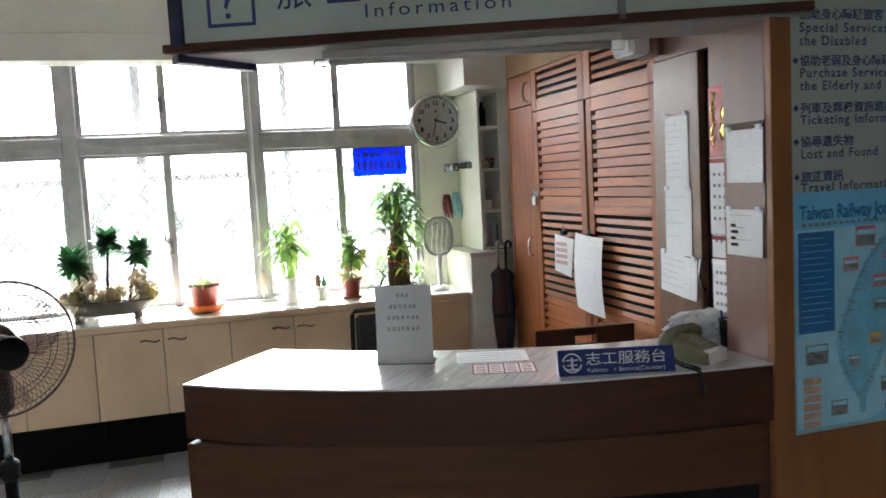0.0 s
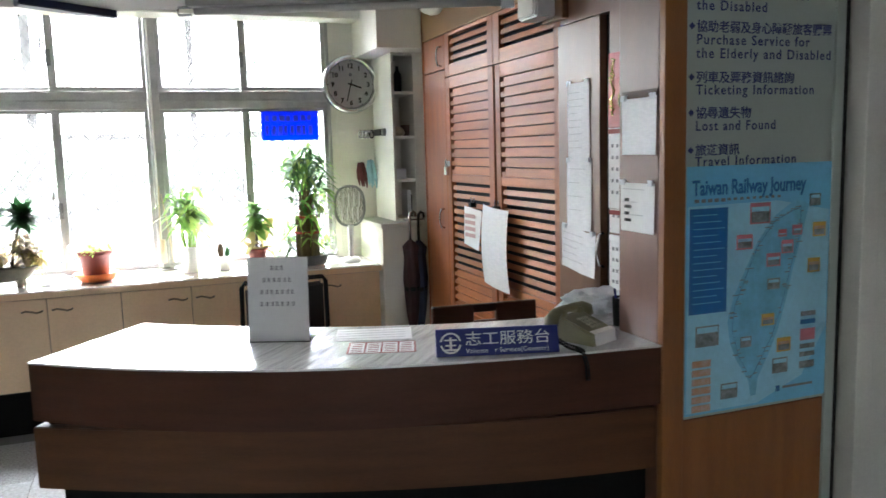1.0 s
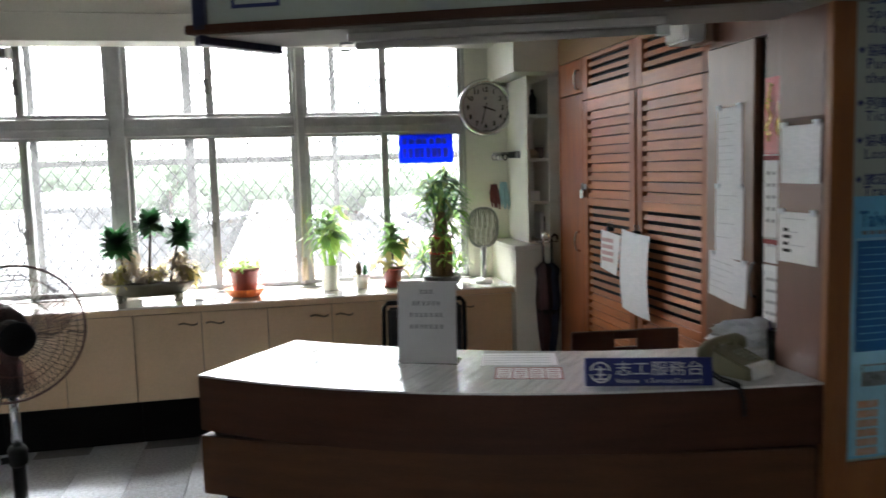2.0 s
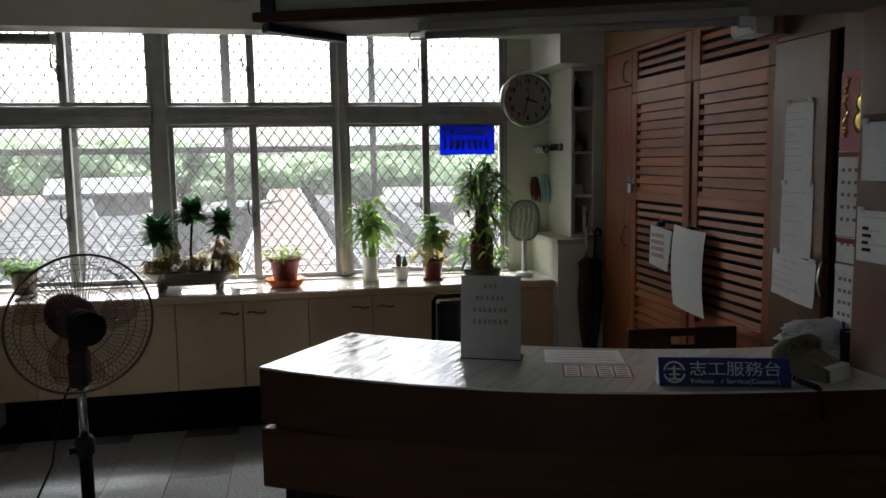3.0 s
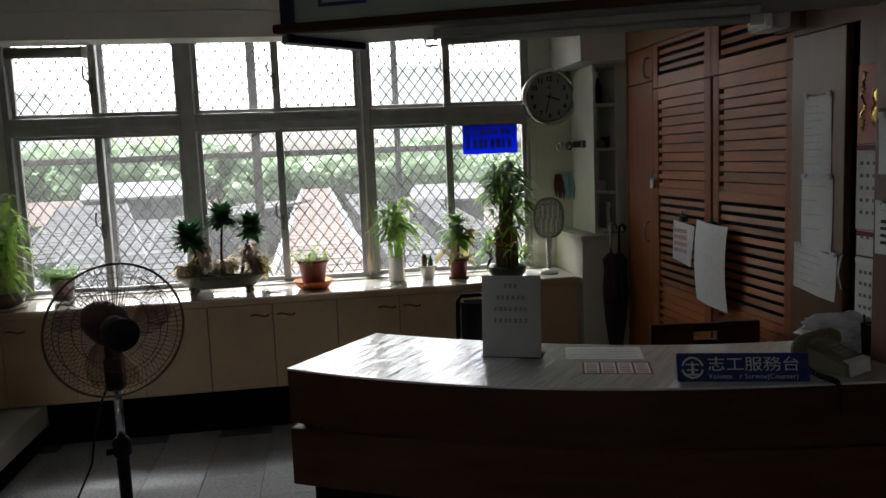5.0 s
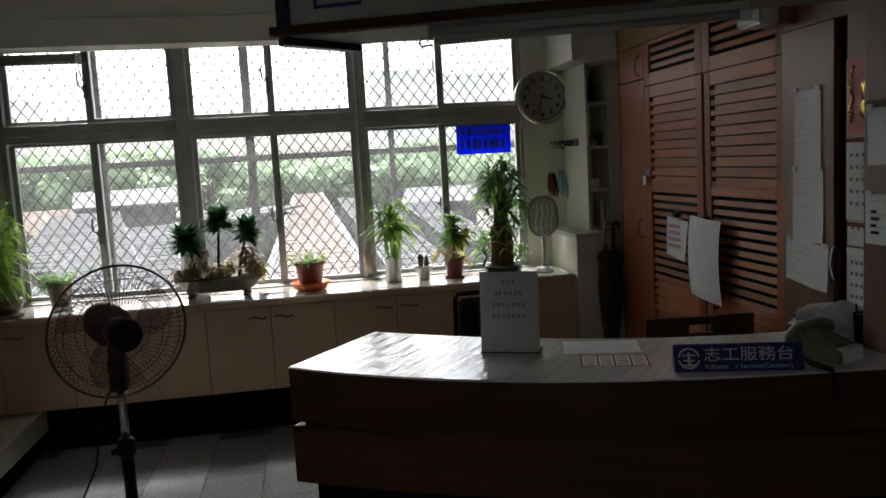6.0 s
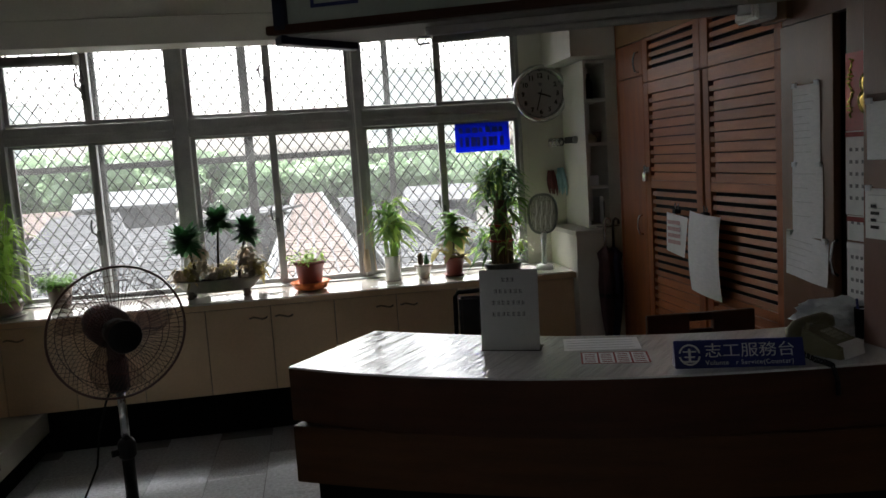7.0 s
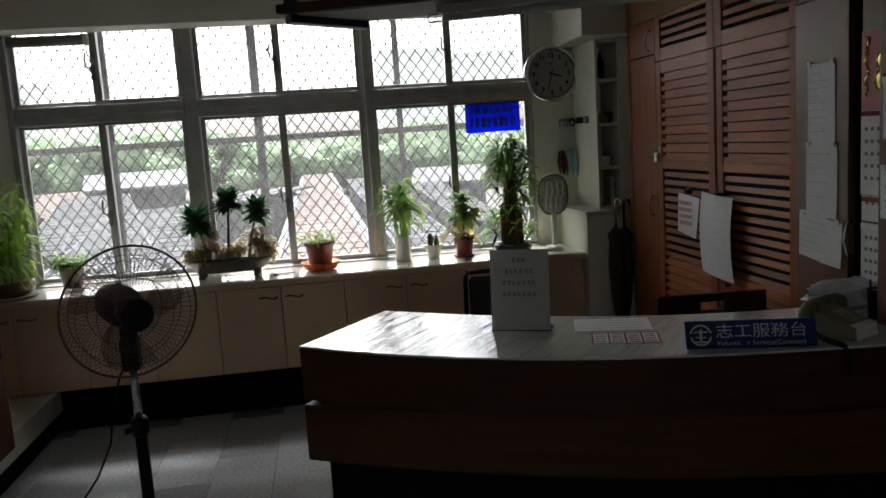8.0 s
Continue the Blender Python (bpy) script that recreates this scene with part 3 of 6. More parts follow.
part("side_bar", prism([(0.02, 0.03), (0.06, -0.012), (dbar.x + 0.02, dbar.y - 0.02), (dbar.x - 0.012, dbar.y + 0.02)], 1.988, 2.016, 0.003), M["navy_dark"], sign, "navy steel bar under the end")
part("far_post", B(1.50, 1.525, 0.0, 0.03, 2.03, 2.62, 0.003), M["alu_dark"], sign, "dark steel upright")
FACE = pose(0, 0.0195, 0, 90, 0, 0)     # lettering on the front face
tri = thing("tube_lamp", "unlit white fluorescent batten under the hanging sign", "lamp", m=SM)
part("channel", B(0.52, 1.52, 0.09, 0.14, 1.985, 2.011, 0.004), M["lamp_white"], tri)
part("tube", C((0.54, 0.115, 1.972), (1.50, 0.115, 1.972), 0.012), M["lamp_white"], tri, "white glass tube", True)
part("end_clip", tube([(0.53, 0.115, 1.985), (0.49, 0.115, 1.985), (0.485, 0.115, 1.975), (0.49, 0.115, 1.962), (0.53, 0.115, 1.962)], 0.004), M["silver"], tri)
part("end_clip", B(1.49, 1.53, 0.1, 0.13, 1.955, 1.985, 0.003), M["white_plastic"], tri)

# ---- louvred cupboards ----
cup = thing("louvred_cupboard", "reddish cedar built-in cupboard with louvred double doors", "cupboard")
part("carcass", B(LX + 0.045, 2.40, 2.60, 4.70, 0.0, CEIL - 0.01), M["gap_shade"], cup, "solid cupboard carcass coloured near black for the shade inside")
part("top_panel", B(LX, LX + 0.04, 2.41, 4.71, 2.165, CEIL - 0.012, 0.003), M["ply_tan"], cup, "plain tan plywood panel above the doors")
part("side_panel", B(LX, 2.40, 4.70, 4.722, 0.0, CEIL - 0.012, 0.002), M["cedar_up"], cup)


def handle_d(parent, y, z):
    part("handle", tube([(LX - 0.001, y, z - 0.055), (LX - 0.022, y, z - 0.05), (LX - 0.03, y, z - 0.02), (LX - 0.03, y, z + 0.02), (LX - 0.022, y, z + 0.05), (LX - 0.001, y, z + 0.055)], 0.006, 8), M["silver"], parent, "curved metal handle", True)


nd = part("narrow_door", B(LX + 0.002, LX + 0.026, 4.347, 4.695, 0.05, 1.966, 0.003), M["cedar_up"], cup)
handle_d(nd, 4.40, 1.13)
nu = part("narrow_upper_door", B(LX + 0.002, LX + 0.026, 4.347, 4.695, 1.972, 2.16, 0.003), M["cedar_up"], cup)
handle_d(nu, 4.39, 2.045)


def slat(parent, ya, yb, z, h, tilt, x=LX + 0.014):
    m = pose(x, 0, z, 0, tilt, 0)
    part("slat", B(-0.004, 0.004, ya, yb, -h / 2, h / 2, 0.0, m=m), M["cedar"], parent)


def louvre_door(ya, yb, field_a, field_b):
    """A tall door: close slats with end notches above the middle rail, open slats below it, close ones at the foot."""
    top = 1.921
    d = part("louvre_door", B(LX, LX + 0.03, ya, field_a, 0.06, top, 0.003), M["cedar_up"], cup)
    part("stile", B(LX, LX + 0.03, field_b, yb, 0.06, top, 0.003), M["cedar_up"], d)
    for za, zb in ((1.859, top), (1.343, 1.3865), (0.06, 0.16)):
        part("rail", B(LX + 0.001, LX + 0.029, field_a, field_b, za, zb, 0.002), M["cedar"], d)

    def close_slat(z1, pitch):
        notch = 0.04
        part("slat", B(LX + 0.004, LX + 0.02, field_a, field_b - notch, z1 - pitch + 0.001, z1 - 0.0035, 0.0025), M["cedar"], d)
        part("notch_block", B(LX + 0.004, LX + 0.02, field_b - notch + 0.0005, field_b, z1 - pitch + 0.001, z1 - 0.0215, 0.002), M["cedar"], d)

    for i in range(10):
        close_slat(1.858 - i * 0.0472, 0.0472)
    z = 1.343
    for i in range(11):
        slat(d, field_a, field_b, z - 0.031, 0.0255, 9)
        z -= 0.0442
    while z > 0.21:
        close_slat(z, 0.0442)
        z -= 0.0442
    # black backing gives the shade seen between the slats
    part("back_board", B(LX + 0.034, LX + 0.04, ya, yb, 0.06, top), M["gap_shade"], d)
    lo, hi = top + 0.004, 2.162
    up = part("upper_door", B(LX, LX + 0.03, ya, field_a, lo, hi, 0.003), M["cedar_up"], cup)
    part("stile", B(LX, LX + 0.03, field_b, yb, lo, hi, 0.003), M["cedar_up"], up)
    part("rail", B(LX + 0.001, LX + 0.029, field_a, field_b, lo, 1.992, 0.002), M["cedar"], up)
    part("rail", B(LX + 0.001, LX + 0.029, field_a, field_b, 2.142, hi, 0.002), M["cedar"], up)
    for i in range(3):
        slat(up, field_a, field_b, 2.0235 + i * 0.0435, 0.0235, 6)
    part("back_board", B(LX + 0.034, LX + 0.04, ya, yb, lo, hi), M["gap_shade"], up)


louvre_door(3.690, 4.340, 3.754, 4.278)
louvre_door(3.026, 3.668, 3.082, 3.614)
part("upper_astragal", B(LX + 0.002, LX + 0.028, 3.669, 3.689, 1.926, 2.162, 0.001), M["cedar_up"], cup)
bd = part("plain_door", B(LX - 0.012, LX + 0.02, 2.706, 3.02, 0.06, 2.0, 0.003), M["panel_brown"], cup, "grey-brown plain door leaf")
# shallow board, its black colour standing in for a deep shaded gap
part("recess_shade_board", B(LX + 0.030, LX + 0.04, 2.60, 2.705, 0.06, 2.003), M["gap_shade"], cup, "near-black board for the shade in the gap beside the plain door")
part("handle", tube([(LX - 0.012, 2.685, 1.07), (LX - 0.03, 2.685, 1.08), (LX - 0.042, 2.685, 1.13), (LX - 0.03, 2.685, 1.19), (LX - 0.012, 2.685, 1.2)], 0.006, 8), M["silver"], bd, "curved metal handle", True)
part("over_panel", B(LX, LX + 0.04, 2.60, 3.024, 2.004, 2.163, 0.002), M["pillar"], cup)
part("side_field", B(LX - 0.04, LX + 0.04, 2.41, 2.598, 0.0, 2.16, 0.002), M["pillar"], cup)

# ---- pillar and sign panel beside the counter ----
pil = tagged(link("pillar", B(1.79, 2.44, 2.19, 2.408, 0, CEIL - 0.005, 0.004), M["pillar"], None), "square pillar clad in brown veneer", "pillar", kind="structure")
part("corner_trim", B(1.788, 1.868, 2.160, 2.189, 0, CEIL - 0.006, 0.003), M["orange_wood"], pil, "orange-brown wood edge strip")
part("lower_panel", B(1.870, 2.455, 2.166, 2.189, 0, 0.64, 0.003), M["orange_wood"], pil, "brown wood panel under the sign board")
sb = thing("sign_board", "pale green service sign board with dark blue lettering on the pillar", "sign board")
part("board", B(1.870, 2.455, 2.166, 2.189, 0.642, CEIL - 0.01, 0.002), M["board_green"], sb)
part("edge_strip", B(2.457, 2.497, 2.160, 2.20, 0, CEIL - 0.01, 0.003), M["board_green"], sb, "pale green edge strip")
part("frame", B(2.556, 2.632, 2.120, 2.20, 0, CEIL - 0.01, 0.004), M["wall"], sb, "pale painted edge post")
# strip coloured near black in place of the shade in this gap
setting("wall_gap", B(2.499, 2.555, 2.20, 2.34, 0, CEIL), M["gap_shade"], "near-black strip for the shade in the gap beside the sign board", "wall")
setting("wall_side", B(2.634, 4.2, 2.14, 2.34, 0, CEIL), M["wall"], "white painted wall beyond the sign board", "wall")
T = lambda x, z: pose(x, 2.1655, z, 90, 0, 0)
rows = [(2.01, "協助身心障礙旅客", 1), (1.967, "Special Services for", 0), (1.925, "the Disabled", 0), (1.862, "協助老弱及身心障礙旅客購票", 1), (1.823, "Purchase Service for", 0), (1.782, "the Elderly and Disabled", 0),
        (1.710, "列車及票務資訊諮詢", 1), (1.672, "Ticketing Information", 0), (1.602, "協尋遺失物", 1), (1.562, "Lost and Found", 0), (1.488, "旅遊資訊", 1), (1.452, "Travel Information", 0)]
for z, body, cjk in rows:
    if cjk:
        words(body, 0.038, T(1.905, z), M["navy_print"], sb, width=min(0.535, 0.0425 * len(body)), bold=0.0006)
        part("bullet", prism([(0, -0.011), (0.011, 0), (0, 0.011), (-0.011, 0)], 0, 0.0012, m=T(1.888, z + 0.014)), M["navy_print"], sb)
    else:
        words(body, 0.043, T(1.905, z), M["navy_print"], sb, space=1.22, width=0.0222 * len(body), bold=0.0005)

# ---- far view: roofs, trees and buildings ----
def roof(name, label, m, w, d, rise, material, ribs, body_h, edge=None):
    """A long low roof laid in courses, with a few ribs, pale gutters where given, and walls under it."""
    t = thing(name, label, "building", "roofs by the railway", m)
    tilt = math.atan2(rise, d)
    run = math.hypot(d, rise)
    mm = Matrix.Rotation(tilt, 4, "X")
    part("roof", B(-w / 2, w / 2, 0, run, -0.12, 0, m=mm), material, t)
    for i in range(ribs + 1):
        x = -w / 2 + w * i / ribs
        part("roof_rib", B(x - 0.045, x + 0.045, 0, run, 0.001, 0.1, m=mm), M["roof_light"], t)
    n = max(4, int(run / 1.9))
    for i in range(n):
        part("roof_course", B(-w / 2 + 0.05, w / 2 - 0.05, run * i / n, run * (i + 0.86) / n, 0.002, 0.05, m=mm @ pose(0, 0, 0.006 * (i % 3))), material, t)
    if edge:
        for sx in (-1, 1):
            part("gutter", B(sx * (w / 2 + 0.25) - 0.16, sx * (w / 2 + 0.25) + 0.16, 0, run, -0.05, 0.14, m=mm), M["roof_white"], t, "pale gutter board")
    part("wall", prism([(-w / 2 + 0.2, 0.3), (w / 2 - 0.2, 0.3), (w / 2 - 0.2, d - 0.3), (-w / 2 + 0.2, d - 0.3)], -body_h, -0.14), M["roof_light"], t)


def gable(label, m, w, d, wall_h, rise, material, wall):
    """A small hut with a two-sided roof whose ridge runs along its width."""
    t = thing("station_hut", label, "building", "roofs by the railway", m)
    part("wall", B(-w / 2 + 0.3, w / 2 - 0.3, 0.3, d - 0.3, -4, wall_h), wall, t)
    sec = [(0, wall_h - 0.1), (d / 2, wall_h + rise), (d, wall_h - 0.1), (d, wall_h + 0.15), (d / 2, wall_h + rise + 0.25), (0, wall_h + 0.15)]
    for a, b in ((0, 1), (1, 2)):
        bm = bmesh.new()
        quad = [sec[a], sec[b], sec[5 - b], sec[5 - a]]
        ends = [[bm.verts.new((x, y, z)) for y, z in quad] for x in (-w / 2, w / 2)]
        bm.faces.new(ends[0])
        bm.faces.new(list(reversed(ends[1])))
        for k in range(4):
            bm.faces.new((ends[0][k], ends[1][k], ends[1][(k + 1) % 4], ends[0][(k + 1) % 4]))
        bmesh.ops.recalc_face_normals(bm, faces=bm.faces)
        part("roof", bm, material, t)
    for k in range(4):
        x = -w / 2 + w * (k + 0.5) / 4
        part("window", B(x - 0.5, x + 0.5, 0.24, 0.34, wall_h - 1.5, wall_h - 0.5), M["roof_grey"], t)


PR = "weathered dark grey platform roof laid in courses"
roof("platform_roof", "long faded brown platform roof with pale gutters", pose(0.05, 25, -2.7, 0, 0, 0.4), 3.4, 92, 0.4, M["roof_pink"], 4, 3.2, True)
roof("platform_roof", PR, pose(4.3, 27, -2.8, 0, 0, 0), 2.8, 66, 0.5, M["roof_grey"], 2, 3.1)
roof("platform_roof", PR, pose(8.3, 40, -2.7, 0, 0, -2), 2.6, 36, 0.5, M["roof_grey"], 2, 3.2)
roof("platform_roof", PR, pose(15.0, 30, -3.0, 0, 0, -8), 5.0, 52, 0.5, M["roof_light"], 3, 3.0)
roof("station_roof", "weathered dark grey station roof laid in courses", pose(-6.6, 22, -3.0, 0, 0, 9), 5.6, 42, 0.7, M["roof_grey"], 3, 3.0)
roof("station_roof", "weathered dark grey station roof laid in courses", pose(-11.6, 40, -2.7, 0, 0, 14), 6.0, 44, 0.9, M["roof_grey"], 3, 3.3)
roof("station_roof", "pale grey station roof set slantwise", pose(-9.0, 30, -3.0, 0, 0, 52), 4.0, 22, 0.8, M["roof_light"], 3, 3.0)
roof("station_roof", "pale grey station roof set slantwise", pose(-13.0, 56, -2.6, 0, 0, -30), 5.0, 20, 0.8, M["roof_light"], 3, 3.4)
roof("station_roof", "broad faded brown station roof", pose(-24.5, 64, -2.5, 0, 0, 18), 15.0, 46, 0.3, M["roof_pink"], 5, 3.5)
gable("white gabled hut among the station roofs", pose(-20.5, 92, -2.2, 0, 0, 10), 11.0, 8.0, 0.6, 1.5, M["roof_white"], M["roof_light"])
gable("low grey gabled hut among the station roofs", pose(11.5, 72, -2.8, 0, 0, -14), 7.0, 7.0, 0.4, 1.2, M["roof_light"], M["roof_grey"])


def tree(x, y, z, h, w, material, seed):
    q = random.Random(seed)
    t = thing("tree", "broad green tree behind the railway roofs", "tree", "trees beyond the railway", pose(x, y, z))
    tr = tube([(0, 0, 0), (0.1, 0, h * 0.3), (0.0, 0.1, h * 0.55)], [0.35, 0.28, 0.14], 7)
    for i in range(4):
        a = q.uniform(0, 6.28)
        tube([(0, 0, h * 0.35), (math.cos(a) * w * 0.2, math.sin(a) * w * 0.2, h * 0.55), (math.cos(a) * w * 0.35, math.sin(a) * w * 0.35, h * 0.75)], [0.18, 0.12, 0.05], 6, bm=tr)
    part("trunk", tr, M["bark"], t)
    cr = bmesh.new()
    lumps = [(Vector((q.gauss(0, w * 0.26), q.gauss(0, w * 0.2), h * q.uniform(0.42, 0.9))), q.uniform(0.16, 0.3) * w) for _ in range(12)]
    for c, r in lumps:
        core = bmesh.new()
        bmesh.ops.create_icosphere(core, subdivisions=2, radius=r * 0.82)
        for v in core.verts:
            v.co = v.co * (1 + 0.35 * noise.noise(v.co * 0.9 + c)) + c
        join(cr, core)
        for _ in range(150):
            d = Vector((q.gauss(0, 1), q.gauss(0, 1), q.gauss(0, 0.8))).normalized()
            p = c + d * r * q.uniform(0.6, 1.05)
            s = q.uniform(0.3, 0.6)
            e = Vector((q.gauss(0, 1), q.gauss(0, 1), q.gauss(0, 1))).normalized()
            f = e.orthogonal().normalized()
            g = e.cross(f)
            vs = [cr.verts.new(p + f * s * math.cos(k) + g * s * 0.7 * math.sin(k) + e * 0.12 * s * (k % 2)) for k in (0, 1.3, 2.5, 3.8, 5.0)]
            cr.faces.new(vs)
    part("crown", cr, material, t)


for i in range(44):
    x = -66 + i * 3.0 + R.uniform(-1.2, 1.2)
    h = 10.0 if x < -15 else (7.2 if x < 5 else 8.2)
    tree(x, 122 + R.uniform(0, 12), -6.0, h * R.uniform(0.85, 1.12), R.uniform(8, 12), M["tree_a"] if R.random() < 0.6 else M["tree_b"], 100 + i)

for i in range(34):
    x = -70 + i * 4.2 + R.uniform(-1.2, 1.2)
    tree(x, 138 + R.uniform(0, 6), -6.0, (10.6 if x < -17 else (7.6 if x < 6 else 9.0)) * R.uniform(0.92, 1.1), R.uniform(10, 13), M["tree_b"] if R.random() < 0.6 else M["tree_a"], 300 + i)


# far block; its walls and windows are paled in place of haze
def tower(x, y, w, h, cols, floors):
    t = thing("apartment_building", "far apartment block coloured pale to stand in for haze", "building", "far buildings", pose(x, y, -6))
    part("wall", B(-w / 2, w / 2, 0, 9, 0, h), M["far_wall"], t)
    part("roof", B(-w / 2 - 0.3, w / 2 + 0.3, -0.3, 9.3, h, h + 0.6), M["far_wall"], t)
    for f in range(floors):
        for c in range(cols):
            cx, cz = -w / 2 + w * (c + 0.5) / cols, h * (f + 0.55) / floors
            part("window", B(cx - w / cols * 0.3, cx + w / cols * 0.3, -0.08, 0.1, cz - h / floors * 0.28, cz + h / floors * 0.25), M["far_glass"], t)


tower(19, 156, 13, 25, 5, 8)
tower(34, 158, 13, 24, 5, 7)
tower(-58, 156, 15, 22, 5, 6)

# ---- wall clock ----
clk = thing("wall_clock", "round steel-rimmed wall clock with black numerals", "clock", m=pose(1.613, 5.318, 1.968, 90, 0, 0))
part("back_case", lathe([(0.15, -0.02), (0.165, -0.018), (0.165, 0.0), (0.1, 0.002)], 40), M["white_plastic"], clk)
part("rim", lathe([(0.150, 0.0), (0.186, 0.0), (0.192, 0.012), (0.190, 0.03), (0.182, 0.042), (0.168, 0.046), (0.160, 0.040), (0.156, 0.02), (0.150, 0.014)], 56), M["silver"], clk, "polished steel rim", True)
part("dial", lathe([(0.157, 0.004), (0.157, 0.016)], 48), M["dial"], clk, "grey-cream dial")
for h in range(1, 13):
    a = math.radians(90 - 30 * h)
    t = str(h)
    words(t, 0.042, pose(0.12 * math.cos(a) - 0.011 * len(t), 0.12 * math.sin(a) - 0.0145, 0.0165), M["black"], clk, "numeral", bold=0.0019)
for i in range(60):
    if i % 5 == 0:
        a = math.radians(6 * i)
        part("tick", B(-0.002, 0.002, 0.144, 0.154, 0.016, 0.0175, m=Matrix.Rotation(-a, 4, "Z")), M["black"], clk)
part("hour_hand", B(-0.005, 0.005, -0.02, 0.075, 0.018, 0.02, 0.0005, m=Matrix.Rotation(math.radians(-108), 4, "Z")), M["black"], clk)
part("minute_hand", B(-0.0035, 0.0035, -0.03, 0.115, 0.021, 0.023, 0.0005, m=Matrix.Rotation(math.radians(-195), 4, "Z")), M["black"], clk)
part("hub", C((0, 0, 0.016), (0, 0, 0.026), 0.008), M["black"], clk)
part("emblem", lathe([(0.012, 0.0165), (0.012, 0.0172)], 16, m=pose(0, 0.062, 0)), M["print"], clk)
part("glass", lathe([(0.157, 0.032), (0.157, 0.034)], 48), M["acrylic"], clk, "clear cover glass").visible_shadow = False

# ---- blue film notice on the window ----
bs = thing("window_notice", "translucent blue notice stuck to the window glass", "sign", m=pose(0.012, 0, 0.008))
part("film", B(1.008, 1.378, 5.326, 5.3275, 1.602, 1.792), M["film_blue"], bs)
for j, (zc, hh, n) in enumerate(((1.745, 0.035, 7), (1.668, 0.062, 8))):
    for i in range(n):
        w = 0.30 / n
        xa = 1.035 + i * (0.315 / n)
        part("print_bar", B(xa, xa + w * (0.55 + 0.3 * ((i * 7) % 3) / 2), 5.3245, 5.3255, zc - hh / 2, zc + hh / 2), M["film_print"], bs)

# ---- white shelf tower, upper box and low column in the corner ----
lowc = thing("corner_cabinet", "cream corner cabinet beside the window worktop", "cabinet")
part("body", B(1.648, 1.905, 4.80, 5.335, 0.0, 1.05, 0.003), M["wall"], lowc)
part("top", B(1.638, 1.908, 4.785, 5.335, 1.052, 1.08, 0.004), M["header"], lowc)
tw = thing("shelf_tower", "narrow cream open shelf with four compartments", "shelf")
part("side_panel", B(1.768, 1.786, 4.90, 5.335, 1.082, 2.13, 0.002), M["wall"], tw)
part("side_panel", B(1.912, 1.99, 4.905, 5.335, 1.082, 2.13, 0.002), M["wall"], tw)
part("back_panel", B(1.787, 1.911, 5.20, 5.22, 1.082, 2.13), M["wall"], tw)
for z in (1.088, 1.335, 1.607, 1.882, 2.118):
    part("shelf_board", B(1.787, 1.911, 4.908, 5.198, z - 0.008, z + 0.010, 0.002), M["wall"], tw)
ub = thing("wall_box", "cream boxed cupboard high in the corner", "cupboard")
part("body", B(1.64, 2.2, 4.745, 5.335, 2.135, CEIL - 0.01, 0.004), M["header"], ub)
it = tagged(link("small_box", B(1.80, 1.865, 4.95, 5.02, 1.346, 1.41, 0.004), M["paper"], None), "small white paper box on the shelf", "box")
it = tagged(link("cup", lathe([(0.026, 0), (0.032, 0.07), (0.029, 0.07), (0.024, 0.006)], 20, m=pose(1.89, 5.02, 1.6175)), M["pot_brown"], None, smooth=True), "dark brown cup on the shelf", "cup")
it = tagged(link("folded_cloth", lathe([(0.04, 0), (0.055, 0.02), (0.04, 0.045), (0.012, 0.06)], 14, m=pose(1.83, 5.0, 1.6175), wave=lambda a, r, z: 1 + 0.18 * math.sin(3 * a)), M["leaf_dry"], None), "crumpled tan cloth on the shelf", "cloth")
it = tagged(link("bottle", lathe([(0.024, 0), (0.026, 0.01), (0.026, 0.11), (0.01, 0.14), (0.01, 0.165)], 18, m=pose(1.85, 5.03, 1.8925)), M["black"], None, smooth=True), "dark bottle on the upper shelf", "bottle")
it = tagged(link("book", B(1.875, 1.9, 4.98, 5.1, 1.0985, 1.27, 0.002), M["paper_old"], None), "grey book upright on the lowest shelf", "book")
it = tagged(link("book", B(1.903, 1.925, 4.99, 5.1, 1.0985, 1.24, 0.002), M["black"], None), "black book upright on the lowest shelf", "book")


def draped(label, material, x, z, y, n, spread, drop, seed):
    """A cloth gathered on a hook, falling in a few tapering folds."""
    q = random.Random(seed)
    t = thing("cloth", label, "cloth")
    part("hook", tube([(x, y, z + 0.012), (x, y - 0.03, z + 0.01), (x, y - 0.035, z + 0.02)], 0.003, 6), M["silver"], t)
    bm = bmesh.new()
    for k in range(n):
        u = k / (n - 1) - 0.5
        L = drop * q.uniform(0.7, 1.0)
        d = y - 0.018 - 0.012 * (k % 2)
        tube([(x + u * spread * 0.5, d + 0.004, z + 0.012), (x + u * spread * 0.8, d - 0.006, z - L * 0.3), (x + u * spread + 0.006, d - 0.004, z - L * 0.65), (x + u * spread * 0.9 + 0.012, d, z - L)], [0.008, 0.013, 0.011, 0.004], 8, bm=bm)
    part("fabric", bm, material, t, "gathered folds", True)


draped("pale blue cloth draped over a hook", M["cloth_blue"], 1.725, 1.455, 5.315, 4, 0.05, 0.2, 3)
draped("dark red cloth hung on a hook", M["cloth_red"], 1.662, 1.44, 5.33, 4, 0.05, 0.16, 5)
sw = thing("hook_rail", "little wall rail with dark hanging tools", "hook rail")
part("rail", B(1.66, 1.766, 5.322, 5.335, 1.645, 1.66, 0.002), M["silver"], sw)
for i, x in enumerate((1.67, 1.695, 1.72, 1.745)):
    ring = [(x + 0.016 * math.cos(k * 0.6981), 5.31, 1.64 + 0.026 * math.sin(k * 0.6981)) for k in range(10)]
    part("tool_ring", tube(ring, 0.0055, 6), M["silver"] if i < 3 else M["black"], sw)
